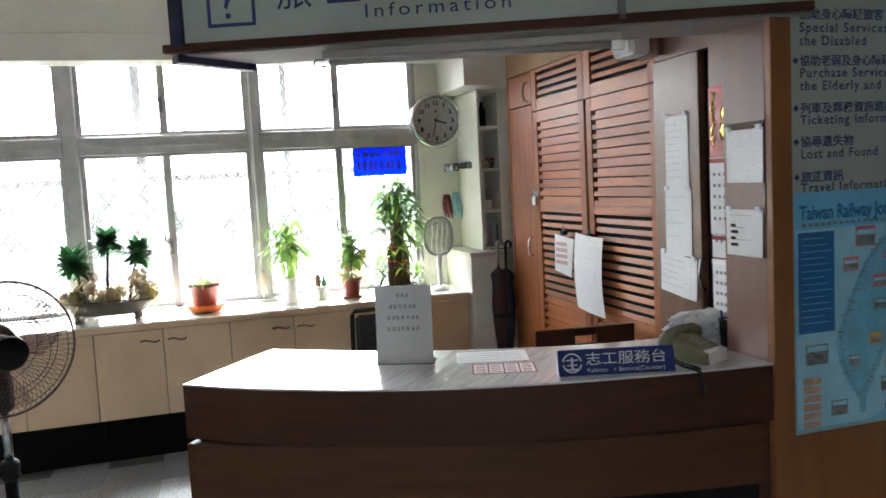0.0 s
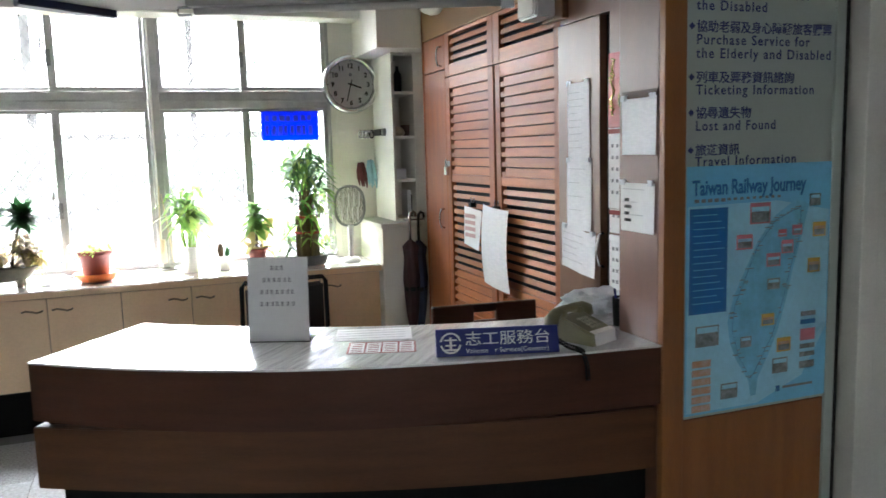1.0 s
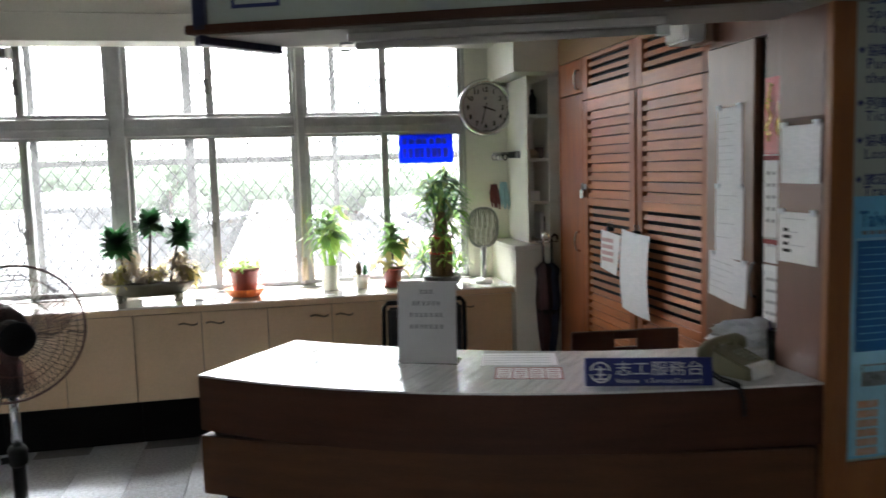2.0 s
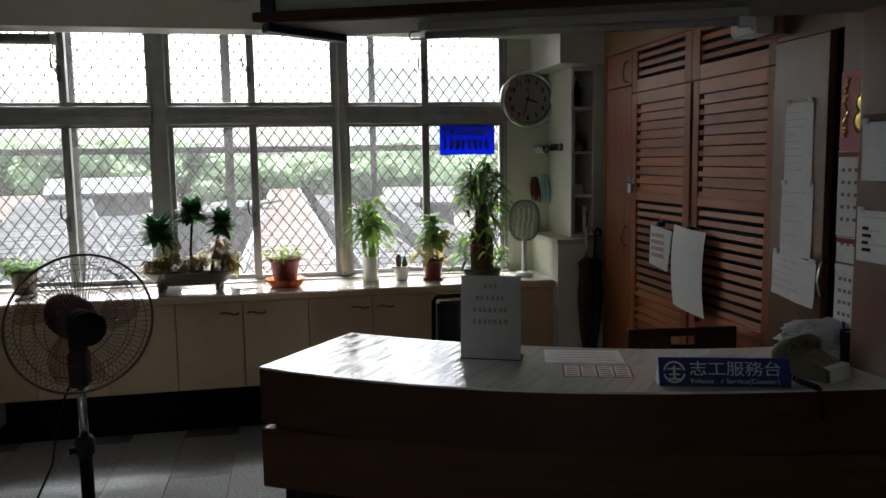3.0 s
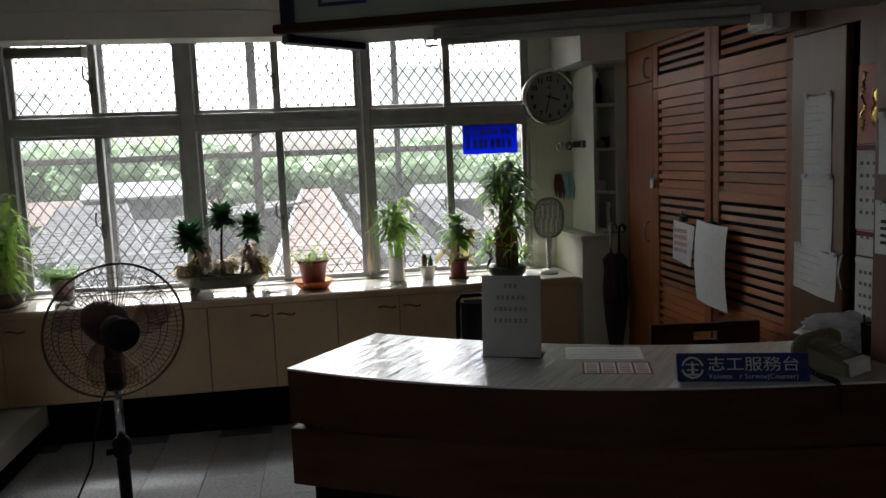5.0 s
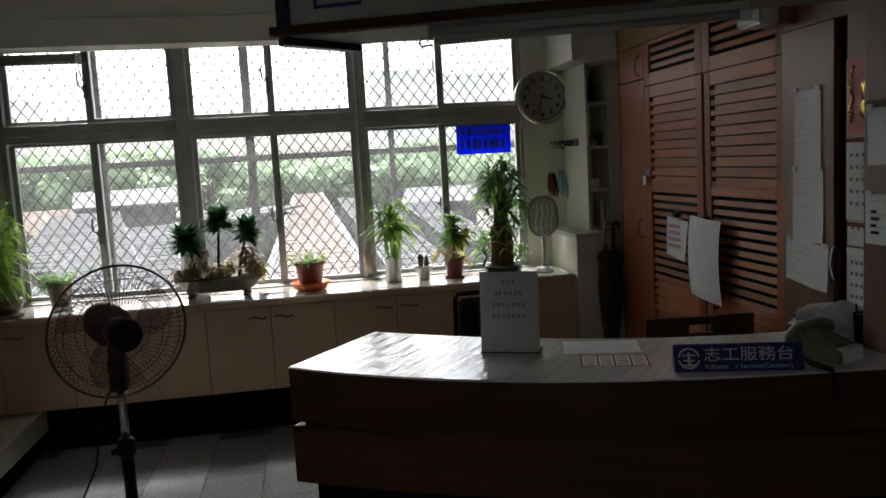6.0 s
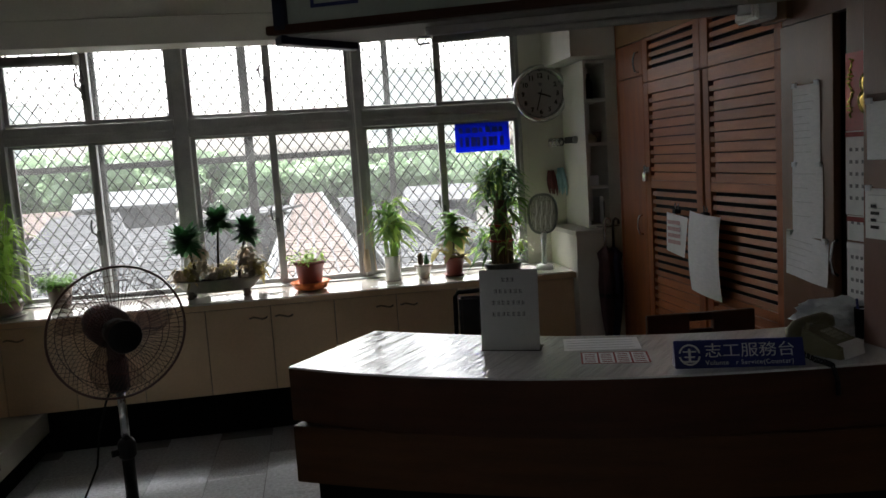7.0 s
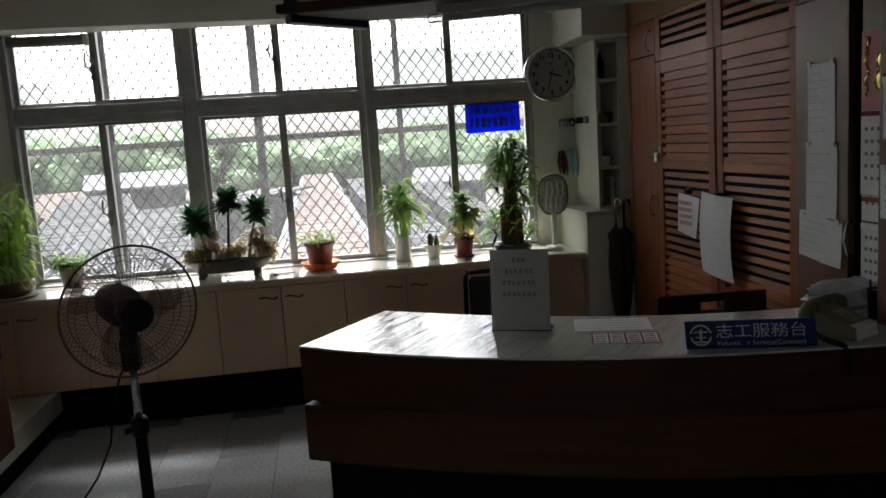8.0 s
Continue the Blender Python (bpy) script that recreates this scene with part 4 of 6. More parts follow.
part("tool", B(1.744, 1.7665, 5.09, 5.25, 1.626, 1.668, 0.008), M["black"], sw, "black tool hung on the shelf side")
part("tool_dial", C((1.745, 5.06, 1.646), (1.767, 5.06, 1.646), 0.024, seg=20), M["alu_dark"], sw, "round grey dial")


def umbrella(x, y, top, material, tilt, label):
    t = thing("umbrella", label, "umbrella", "umbrellas hung in the corner", pose(x, y, top, tilt, 0, 0))
    part("handle", tube([(0.0, 0.0, -0.16), (0, 0, -0.02), (0.004, 0, 0.004), (0.018, 0, 0.016), (0.034, 0, 0.006), (0.038, 0, -0.02)], 0.009, 8), M["silver"] if tilt < 0 else M["black"], t, "curved handle", True)
    part("canopy", lathe([(0.012, -0.16), (0.045, -0.2), (0.038, -0.26), (0.046, -0.4), (0.036, -0.6), (0.014, -0.8)], 24, wave=lambda a, r, z: 1 + 0.16 * math.sin(6 * a + 8 * z)), material, t, "rolled folded cloth", True)
    part("strap", lathe([(0.0435, -0.45), (0.0495, -0.455), (0.0435, -0.475)], 16), M["black"], t)
    part("tip", C((0, 0, -0.80), (0, 0, -0.9), 0.005), M["silver"], t)


umbrella(1.80, 4.72, 1.14, M["umbrella_red"], -1, "closed maroon-black umbrella hung by its handle")
umbrella(1.862, 4.735, 1.13, M["umbrella_blue"], 1, "closed dark blue umbrella hung by its handle")
rail = tagged(link("umbrella_rail", tube([(1.78, 4.783, 1.10), (1.78, 4.745, 1.10), (1.905, 4.745, 1.10), (1.905, 4.783, 1.10)], 0.005, 8), M["silver"], None, smooth=True), "thin steel rail on the corner cabinet", "rail")

# ---- electric swatter standing on the worktop ----
rk = thing("swatter_racket", "grey electric insect swatter standing in its white base", "racket", m=pose(1.50, 5.02, 0.826))
part("base", lathe([(0.055, 0), (0.058, 0.008), (0.05, 0.03), (0.03, 0.036)], 28), M["white_plastic"], rk, "white charging base", True)
part("grip", tube([(0, 0, 0.034), (0, 0, 0.12), (0.003, 0, 0.24)], [0.017, 0.015, 0.02], 12), M["white_plastic"], rk, "white grip", True)
ring = [(0.003 + 0.095 * math.copysign(abs(math.cos(a)) ** 0.8, math.cos(a)), 0, 0.36 + 0.125 * math.copysign(abs(math.sin(a)) ** 0.8, math.sin(a))) for a in [2 * math.pi * i / 40 for i in range(41)]]
part("hoop", tube(ring, 0.008, 8), M["racket_grey"], rk, smooth=True)
wb = bmesh.new()
for i in range(-22, 23):
    x = i * 0.004
    h = 0.12 * math.sqrt(max(0, 1 - (x / 0.095) ** 2)) ** 0.8
    B(x - 0.0006, x + 0.0006, -0.0015, 0.0015, 0.36 - h, 0.36 + h, bm=wb)
part("wire_net", wb, M["wire"], rk, "fine wire net coloured near black")
for i in range(4):
    part("guard_bar", tube([(-0.05 + i * 0.034, -0.007, 0.27), (-0.05 + i * 0.034, -0.008, 0.345), (-0.038 + i * 0.034, -0.008, 0.36), (-0.038 + i * 0.034, -0.007, 0.44)], 0.004, 6), M["white_plastic"], rk)

# ---- plants ----
WT = 0.826


def cup_pot(r0, r1, h, rim=0.006, seg=32, m=None):
    return lathe([(r0 * 0.96, 0), (r0, 0.004), (r1 * 0.97, h * 0.84), (r1, h * 0.86), (r1 + rim, h * 0.88), (r1 + rim, h), (r1 - 0.004, h), (r1 - 0.012, h * 0.85), (0.004, h * 0.82)], seg, m=m)


def whorl(bm, q, c, n, length, width, up0=-0.2, up1=1.2, droop=0.5):
    for i in range(n):
        a = q.uniform(0, 6.283)
        e = q.uniform(up0, up1)
        leaf_blade(bm, c + Vector((q.gauss(0, 0.006), q.gauss(0, 0.006), q.gauss(0, 0.012))), Vector((math.cos(a) * math.cos(e), math.sin(a) * math.cos(e), math.sin(e))), length * q.uniform(0.7, 1.15), width * q.uniform(0.8, 1.2), droop)


def bonsai():
    q = random.Random(5)
    t = thing("bonsai_planter", "footed stoneware tray with three dark-green tufted dracaenas and dry succulents", "potted plant", m=pose(-0.555, 5.09, WT, 0, 0, -3))
    sc = Matrix.Diagonal((1.0, 0.42, 1, 1))
    part("tray", lathe([(0.16, 0.035), (0.205, 0.045), (0.255, 0.098), (0.268, 0.104), (0.268, 0.116), (0.25, 0.116), (0.235, 0.095), (0.01, 0.09)], 44, m=sc), M["stoneware"], t, smooth=True)
    for x in (-0.165, 0.165):
        for y in (-0.05, 0.05):
            part("foot", lathe([(0.012, 0), (0.02, 0.004), (0.014, 0.02), (0.026, 0.046)], 12, m=pose(x, y, 0)), M["stoneware"], t, smooth=True)
    part("soil", lathe([(0.24, 0.094), (0.23, 0.104), (0.1, 0.112)], 30, m=sc), M["soil"], t)
    stems = [((-0.12, 0.0), (-0.18, 0.0, 0.355), 0.15), ((0.0, 0.0), (0.03, -0.01, 0.47), 0.13), ((0.12, 0.0), (0.195, 0.0, 0.40), 0.11)]
    for (x, y), tip, s in stems:
        v = Vector(tip)
        part("stem", tube([(x, y, 0.1), ((x * 0.6 + v.x * 0.4), y, 0.1 + (v.z - 0.1) * 0.5), v], [0.010, 0.008, 0.006], 8), M["bark"], t, "thin bare stem", True)
        lf = bmesh.new()
        whorl(lf, q, v, 140, s * 0.95, 0.042, -0.3, 1.15, 0.14)
        whorl(lf, q, v - Vector((0.0, 0, 0.03)), 70, s * 1.0, 0.036, -0.35, 0.5, 0.2)
        part("leaf_tuft", lf, M["leaf_dark"], t, "dark green tuft")
    for i, (x, h) in enumerate(((-0.17, 0.12), (-0.12, 0.2), (-0.06, 0.13), (0.05, 0.1), (0.15, 0.19), (0.2, 0.17), (0.24, 0.1), (-0.22, 0.08), (0.0, 0.09))):
        lf = bmesh.new()
        for k in range(12):
            whorl(lf, q, Vector((x + q.gauss(0, 0.026), q.gauss(0, 0.03), 0.1 + h * q.uniform(0.15, 1))), 9, 0.052, 0.02, -0.9, 0.9, 0.5)
        part("succulent", lf, M["leaf_dry"] if i % 3 else M["leaf_yellow"], t, "dry cream succulent")


bonsai()


def red_pot(x, y, s, label, group="", seed=1, dull=False):
    q = random.Random(seed)
    t = thing("potted_plant", label, "potted plant", group, pose(x, y, WT))
    if not dull:
        part("saucer", lathe([(0.07 * s, 0), (0.096 * s, 0.008), (0.108 * s, 0.03), (0.126 * s, 0.05), (0.121 * s, 0.051), (0.092 * s, 0.012), (0.01, 0.008)], 60, wave=lambda a, r, z: 1 + (0.045 * math.sin(12 * a) if z > 0.025 else 0)), M["orange"], t, "scalloped orange saucer", True)
    part("pot", cup_pot(0.068 * s, 0.09 * s, 0.17 * s, m=pose(0, 0, 0.01)), M["terracotta"] if not dull else M["pot_brown"], t, smooth=True)
    part("soil", lathe([(0.08 * s, 0.142 * s), (0.08 * s, 0.152 * s)], 24), M["soil"], t)
    lf = bmesh.new()
    for i in range(46 if dull else 20):
        a, r = q.uniform(0, 6.28), 0.085 * s * math.sqrt(q.random())
        p = Vector((r * math.cos(a) - 0.02, r * math.sin(a), 0.15 * s))
        w = Vector((math.cos(a) * 0.5, math.sin(a) * 0.5, 0.9))
        L = q.uniform(0.04, 0.1)
        for k in range(4):
            whorl(lf, q, p + w * L * (k + 1) / 4, 4, 0.034, 0.012, -0.4, 0.8, 0.3)
    part("foliage", lf, M["leaf_light"] if not dull else M["leaf_mid"], t)


red_pot(0.0, 5.06, 0.98, "dark red plastic pot with small seedlings on an orange saucer", seed=3)
red_pot(-1.49, 5.14, 0.82, "dull brown pot with a low bushy plant", seed=9, dull=True)


def cane_plant(x, y, label, seed):
    """White vase with slender canes and long light leaves."""
    q = random.Random(seed)
    t = thing("vase_plant", label, "potted plant", "", pose(x, y, WT))
    part("vase", lathe([(0.046, 0), (0.05, 0.004), (0.05, 0.154), (0.052, 0.158), (0.047, 0.158), (0.045, 0.13), (0.005, 0.128)], 32), M["pot_white"], t, "white cylindrical vase", True)
    for i in range(9):
        a = q.uniform(0, 6.28)
        tip = Vector((math.cos(a) * q.uniform(0.03, 0.13), math.sin(a) * 0.07, q.uniform(0.36, 0.53)))
        root = Vector((math.cos(a) * 0.025, math.sin(a) * 0.025, 0.125))
        part("cane", tube([root, (root + tip) / 2 + Vector((0.004, 0, 0)), tip], [0.0045, 0.004, 0.0025], 6), M["leaf_light"], t, "pale green cane")
        lf = bmesh.new()
        for k in range(20):
            u = q.uniform(0.45, 1.1)
            p = root + (tip - root) * u
            b = q.uniform(0, 6.28)
            e = q.uniform(-0.2, 1.1)
            leaf_blade(lf, p, Vector((math.cos(b) * math.cos(e), math.sin(b) * math.cos(e), math.sin(e))), q.uniform(0.12, 0.19), 0.026, 0.6, n=5)
        part("leaf_spray", lf, M["leaf_light"] if i % 2 else M["leaf_mid"], t)


cane_plant(0.525, 5.12, "white vase with long-leaved light green lucky bamboo", 11)

# little cactus pot
t = thing("cactus_pot", "small cream ribbed pot with two little cacti", "potted plant", m=pose(0.722, 5.12, WT))
part("pot", lathe([(0.034, 0), (0.036, 0.004), (0.05, 0.072), (0.06, 0.076), (0.06, 0.09), (0.05, 0.09), (0.046, 0.074), (0.004, 0.07)], 36, wave=lambda a, r, z: 1 + (0.06 * math.sin(9 * a) if z > 0.075 else 0)), M["pot_white"], t, smooth=True)
part("soil", lathe([(0.045, 0.07), (0.044, 0.08)], 20), M["soil"], t)
part("cactus", lathe([(0.013, 0.078), (0.018, 0.1), (0.018, 0.14), (0.012, 0.16), (0.002, 0.165)], 20, m=pose(-0.018, 0, 0), wave=lambda a, r, z: 1 + 0.1 * math.sin(8 * a)), M["cane"], t, "brown-green cactus", True)
part("cactus", lathe([(0.012, 0.078), (0.018, 0.095), (0.012, 0.12), (0.003, 0.155)], 20, m=pose(0.022, 0.005, 0), wave=lambda a, r, z: 1 + 0.12 * math.sin(7 * a)), M["leaf_dark"], t, "dark green cactus", True)

# croton-like plant with yellowed lower leaves
q = random.Random(21)
t = thing("potted_plant", "red-brown pot with a plant yellowing at its foot", "potted plant", m=pose(0.92, 5.10, WT))
part("saucer", lathe([(0.06, 0), (0.07, 0.012), (0.064, 0.012), (0.01, 0.006)], 28), M["terracotta"], t)
part("pot", cup_pot(0.05, 0.062, 0.115, m=pose(0, 0, 0.008)), M["terracotta"], t, smooth=True)
part("soil", lathe([(0.056, 0.098), (0.054, 0.106)], 22), M["soil"], t)
part("stem", tube([(0, 0, 0.1), (0.004, 0, 0.2), (0, 0, 0.34)], [0.008, 0.007, 0.004], 8), M["bark"], t)
up = bmesh.new()
for k in range(9):
    whorl(up, q, Vector((0, 0, 0.24 + k * 0.018)), 8, 0.13, 0.046, -0.3, 1.0, 0.5)
part("upper_leaves", up, M["leaf_mid"], t, "dark green pointed leaves")
lo_ = bmesh.new()
for k in range(9):
    whorl(lo_, q, Vector((q.gauss(0, 0.055), q.gauss(0, 0.05), 0.13 + k * 0.022)), 5, 0.09, 0.05, -0.7, 0.7, 0.6)
part("lower_leaves", lo_, M["leaf_yellow"], t, "yellow and cream lower leaves")

# tall bamboo tower in a dark bowl
q = random.Random(31)
t = thing("bamboo_arrangement", "tall bundled lucky bamboo in a dark glazed bowl", "potted plant", m=pose(1.232, 5.06, WT))
part("bowl", lathe([(0.08, 0), (0.105, 0.006), (0.122, 0.035), (0.124, 0.06), (0.116, 0.066), (0.106, 0.055), (0.01, 0.05)], 36), M["pot_dark"], t, smooth=True)
part("pebbles", lathe([(0.108, 0.05), (0.1, 0.058), (0.04, 0.062)], 24, wave=lambda a, r, z: 1 + 0.05 * math.sin(11 * a)), M["soil"], t)
for ringn, (rr, hh, nn) in enumerate(((0.066, 0.26, 14), (0.04, 0.40, 10), (0.016, 0.5, 5))):
    for i in range(nn):
        a = 2 * math.pi * i / nn + ringn
        x, y = rr * math.cos(a), rr * math.sin(a)
        h = hh * q.uniform(0.92, 1.05)
        bm = tube([(x, y, 0.05), (x, y, 0.05 + h * 0.33), (x * 0.96, y * 0.96, 0.05 + h * 0.66), (x * 0.95, y * 0.95, 0.05 + h)], [0.009, 0.0085, 0.009, 0.008], 7)
        part("cane", bm, M["cane"], t)
for z in (0.2, 0.3):
    part("tie", lathe([(0.077, z), (0.078, z + 0.005), (0.077, z + 0.014)], 24), M["red_tie"], t, "red ribbon tie")
crowns = {"leaf_mid": bmesh.new(), "leaf_light": bmesh.new(), "leaf_deep": bmesh.new()}
for i in range(74):
    lvl = q.random()
    a = q.uniform(0, 6.28)
    rr, z = (0.074, q.uniform(0.06, 0.24)) if lvl < 0.25 else ((0.05, q.uniform(0.3, 0.47)) if lvl < 0.5 else (0.03, q.uniform(0.42, 0.6)))
    root = Vector((rr * math.cos(a), rr * math.sin(a), z))
    out = 0.06 if lvl < 0.5 else q.uniform(0.01, 0.07)
    tip = root + Vector((math.cos(a) * out, math.sin(a) * out * 0.8, q.uniform(0.06, 0.15) if lvl < 0.5 else q.uniform(0.08, 0.22)))
    lf = crowns[("leaf_mid", "leaf_deep", "leaf_light", "leaf_deep")[i % 4]]
    tube([root, (root + tip) / 2 + Vector((math.cos(a) * 0.01, 0, 0)), tip], [0.003, 0.0025, 0.0015], 5, bm=lf)
    for k in range(7):
        p = root + (tip - root) * q.uniform(0.4, 1.0)
        b = a + q.gauss(0, 0.9)
        e = q.uniform(-0.2, 1.1)
        leaf_blade(lf, p, Vector((math.cos(b) * math.cos(e), math.sin(b) * math.cos(e), math.sin(e))), q.uniform(0.1, 0.18), 0.02, 0.55, n=5)
for key, bm in crowns.items():
    tagged(part("foliage", bm, M[key], t, "long green bamboo leaves"), kind="stuff")

# bushy bamboo in a brown bowl further along
q = random.Random(41)
t = thing("bushy_plant", "bushy light green bamboo plant in a brown bowl on a saucer", "potted plant", m=pose(-1.80, 5.0, WT))
part("saucer", lathe([(0.13, 0), (0.16, 0.012), (0.15, 0.014), (0.01, 0.006)], 32), M["pot_white"], t)
part("bowl", lathe([(0.09, 0.012), (0.13, 0.03), (0.145, 0.07), (0.135, 0.1), (0.125, 0.1), (0.01, 0.085)], 36), M["pot_brown"], t, smooth=True)
for i in range(26):
    a, r = q.uniform(0, 6.28), 0.1 * math.sqrt(q.random())
    root = Vector((r * math.cos(a), r * math.sin(a), 0.085))
    tip = root + Vector((math.cos(a) * 0.09, math.sin(a) * 0.07, q.uniform(0.2, 0.62)))
    lf = tube([root, (root + tip) / 2, tip], [0.004, 0.0035, 0.002], 5)
    for k in range(14):
        p = root + (tip - root) * q.uniform(0.25, 1.0)
        b = q.uniform(0, 6.28)
        e = q.uniform(-0.2, 1.1)
        leaf_blade(lf, p, Vector((math.cos(b) * math.cos(e), math.sin(b) * math.cos(e), math.sin(e))), q.uniform(0.1, 0.18), 0.022, 0.7, n=4)
    part("shoot", lf, M["leaf_light"] if i % 3 else M["leaf_mid"], t)

tagged(link("label_strip", B(0.36, 0.53, 4.90, 4.94, 0.8255, 0.8268), M["paper"], None), "white paper label strip on the worktop", "label")
for i in range(6):
    part("print_bar", B(0.375 + i * 0.025, 0.39 + i * 0.025, 4.91, 4.93, 0.8268, 0.8272), M["print"], bpy.data.objects["label_strip"])
tagged(link("pen", C((-0.29, 4.99, 0.8305), (-0.16, 5.02, 0.8305), 0.0045, seg=10), M["white_plastic"], None), "white pen on the worktop", "pen")

# ---- standing fan ----
FX, FY, FZ = -0.540, 2.55, 1.133
fan = thing("stand_fan", "maroon and black pedestal fan with a wire guard, at rest", "fan")
fd = Vector((0.486, -0.861, -0.066)).normalized()
FM = Matrix.Translation((FX, FY, FZ)) @ fd.to_track_quat("Z", "Y").to_matrix().to_4x4()   # local z: the way it blows


def ringpts(r, z, n=48):
    return [FM @ Vector((r * math.cos(2 * math.pi * k / n), r * math.sin(2 * math.pi * k / n), z)) for k in range(n + 1)]


gd = part("guard_rim", tube(ringpts(0.198, 0.0, 56), 0.0038, 8), M["fan_rim"], fan, "red-brown wire rim", True)
fw, bw = bmesh.new(), bmesh.new()
for k in range(72):
    a = 2 * math.pi * k / 72
    tw_ = 0.32
    for bm, sgn, dep in ((fw, 1, 0.058), (bw, -1, 0.062)):
        pts = []
        for s in range(6):
            u = s / 5
            r = 0.034 + (0.198 - 0.034) * u
            aa = a + tw_ * (1 - u) * sgn
            z = sgn * dep * math.sqrt(max(0.0, 1 - u ** 3.2))
            pts.append(FM @ Vector((r * math.cos(aa), r * math.sin(aa), z)))
        tube(pts, 0.00085, 4, bm=bm)
for r, z in ((0.11, 0.054), (0.165, 0.041)):
    tube(ringpts(r, z), 0.0013, 5, bm=fw)
    tube(ringpts(r, -z), 0.0013, 5, bm=bw)
tagged(part("front_guard", fw, M["fan_wire"], fan, "fine wire front guard"), kind="stuff")
tagged(part("rear_guard", bw, M["fan_wire"], fan, "fine wire rear guard"), kind="stuff")
part("badge", lathe([(0.044, 0.050), (0.05, 0.056), (0.046, 0.064), (0.01, 0.067)], 28, m=FM), M["black"], fan, "black centre badge", True)
for k in range(3):
    bl = bmesh.new()
    g = []
    for i in range(8):
        u = i / 7
        r = 0.035 + 0.14 * u
        wd = math.radians(34 + 34 * math.sin(math.pi * min(1, u * 0.75 + 0.15)))
        g.append([bl.verts.new(FM @ (Matrix.Rotation(k * 2.0944, 4, "Z") @ Vector((r * math.cos(wd * (j / 5 - 0.5) + 0.5 * u), r * math.sin(wd * (j / 5 - 0.5) + 0.5 * u), -0.012 + 0.034 * (j / 5 - 0.5))))) for j in range(6)])
    for i in range(7):
        for j in range(5):
            bl.faces.new((g[i][j], g[i + 1][j], g[i + 1][j + 1], g[i][j + 1]))
    bmesh.ops.solidify(bl, geom=bl.faces[:], thickness=0.0018)
    part("blade", bl, M["blade"], fan, "translucent dark red blade", True)
part("spinner", lathe([(0.04, -0.03), (0.042, 0.01), (0.03, 0.03), (0.005, 0.036)], 24, m=FM), M["black"], fan, smooth=True)
part("motor_housing", lathe([(0.045, -0.062), (0.062, -0.075), (0.062, -0.15), (0.05, -0.2), (0.02, -0.215)], 28, m=FM), M["maroon"], fan, "dark maroon motor housing", True)
part("motor_cap", lathe([(0.051, -0.198), (0.046, -0.218), (0.02, -0.228), (0.004, -0.229)], 24, m=FM), M["silver"], fan, "silvery end cap", True)
nk = FM @ Vector((0, 0, -0.05))
part("neck", tube([(nk.x, nk.y, nk.z - 0.03), (nk.x, nk.y, nk.z - 0.1), (nk.x, nk.y, 0.96)], [0.026, 0.025, 0.022], 14), M["black"], fan, smooth=True)
part("control_box", B(nk.x - 0.026, nk.x + 0.026, nk.y - 0.03, nk.y + 0.028, 0.945, 1.05, 0.01), M["black"], fan)
part("upper_pole", C((nk.x, nk.y, 0.77), (nk.x, nk.y, 0.97), 0.0125), M["silver"], fan, "chrome upper pole", True)
part("collar", lathe([(0.018, 0), (0.026, 0.01), (0.027, 0.05), (0.02, 0.062)], 20, m=pose(nk.x, nk.y, 0.735)), M["black"], fan, "black height collar", True)
part("collar_knob", C((nk.x, nk.y, 0.76), (nk.x - 0.04, nk.y - 0.02, 0.76), 0.01), M["black"], fan)
part("lower_pole", C((nk.x, nk.y, 0.05), (nk.x, nk.y, 0.735), 0.0185), M["black"], fan, "dark lower pole", True)
part("base_plate", lathe([(0.19, 0.0), (0.195, 0.012), (0.17, 0.03), (0.05, 0.045), (0.026, 0.08)], 40, m=pose(nk.x, nk.y, 0)), M["maroon"], fan, "round base", True)
cord = [(nk.x - 0.02, nk.y + 0.03, 0.98), (nk.x - 0.06, nk.y + 0.05, 0.9), (nk.x - 0.092, nk.y + 0.06, 0.8), (nk.x - 0.108, nk.y + 0.06, 0.7), (nk.x - 0.155, nk.y + 0.05, 0.6), (nk.x - 0.245, nk.y + 0.03, 0.48), (nk.x - 0.32, nk.y, 0.3), (nk.x - 0.4, nk.y - 0.04, 0.12), (nk.x - 0.46, nk.y - 0.06, 0.012), (nk.x - 0.6, nk.y + 0.1, 0.006), (nk.x - 0.8, nk.y + 0.4, 0.006)]
part("cord", tube(cord, 0.0035, 6), M["black"], fan, "black power cord", True)

# ---- chairs behind the counter ----
wc = thing("wooden_chair", "dark red-brown wooden chair with a hand slot in its back", "chair", m=pose(1.64, 3.22, 0, 0, 0, -6))
bk = B(-0.235, -0.05, -0.012, 0.014, 0.70, 0.862, 0.006)
B(0.05, 0.235, -0.012, 0.014, 0.70, 0.862, 0.006, bm=bk)
B(-0.052, 0.052, -0.011, 0.013, 0.826, 0.861, 0.004, bm=bk)
B(-0.052, 0.052, -0.011, 0.013, 0.701, 0.79, 0.004, bm=bk)
part("backrest", bk, M["chair_wood"], wc)
part("seat", B(-0.225, 0.225, -0.44, -0.01, 0.43, 0.465, 0.012), M["chair_wood"], wc)
for x, y, top in ((-0.2, 0.0, 0.71), (0.2, 0.0, 0.71), (-0.2, -0.4, 0.43), (0.2, -0.4, 0.43)):
    part("leg", B(x - 0.018, x + 0.018, y - 0.02, y + 0.018, 0, top, 0.004), M["chair_wood"], wc)
for z in (0.56, 0.63):
    part("back_rail", B(-0.182, 0.182, -0.008, 0.012, z, z + 0.03, 0.004), M["chair_wood"], wc)

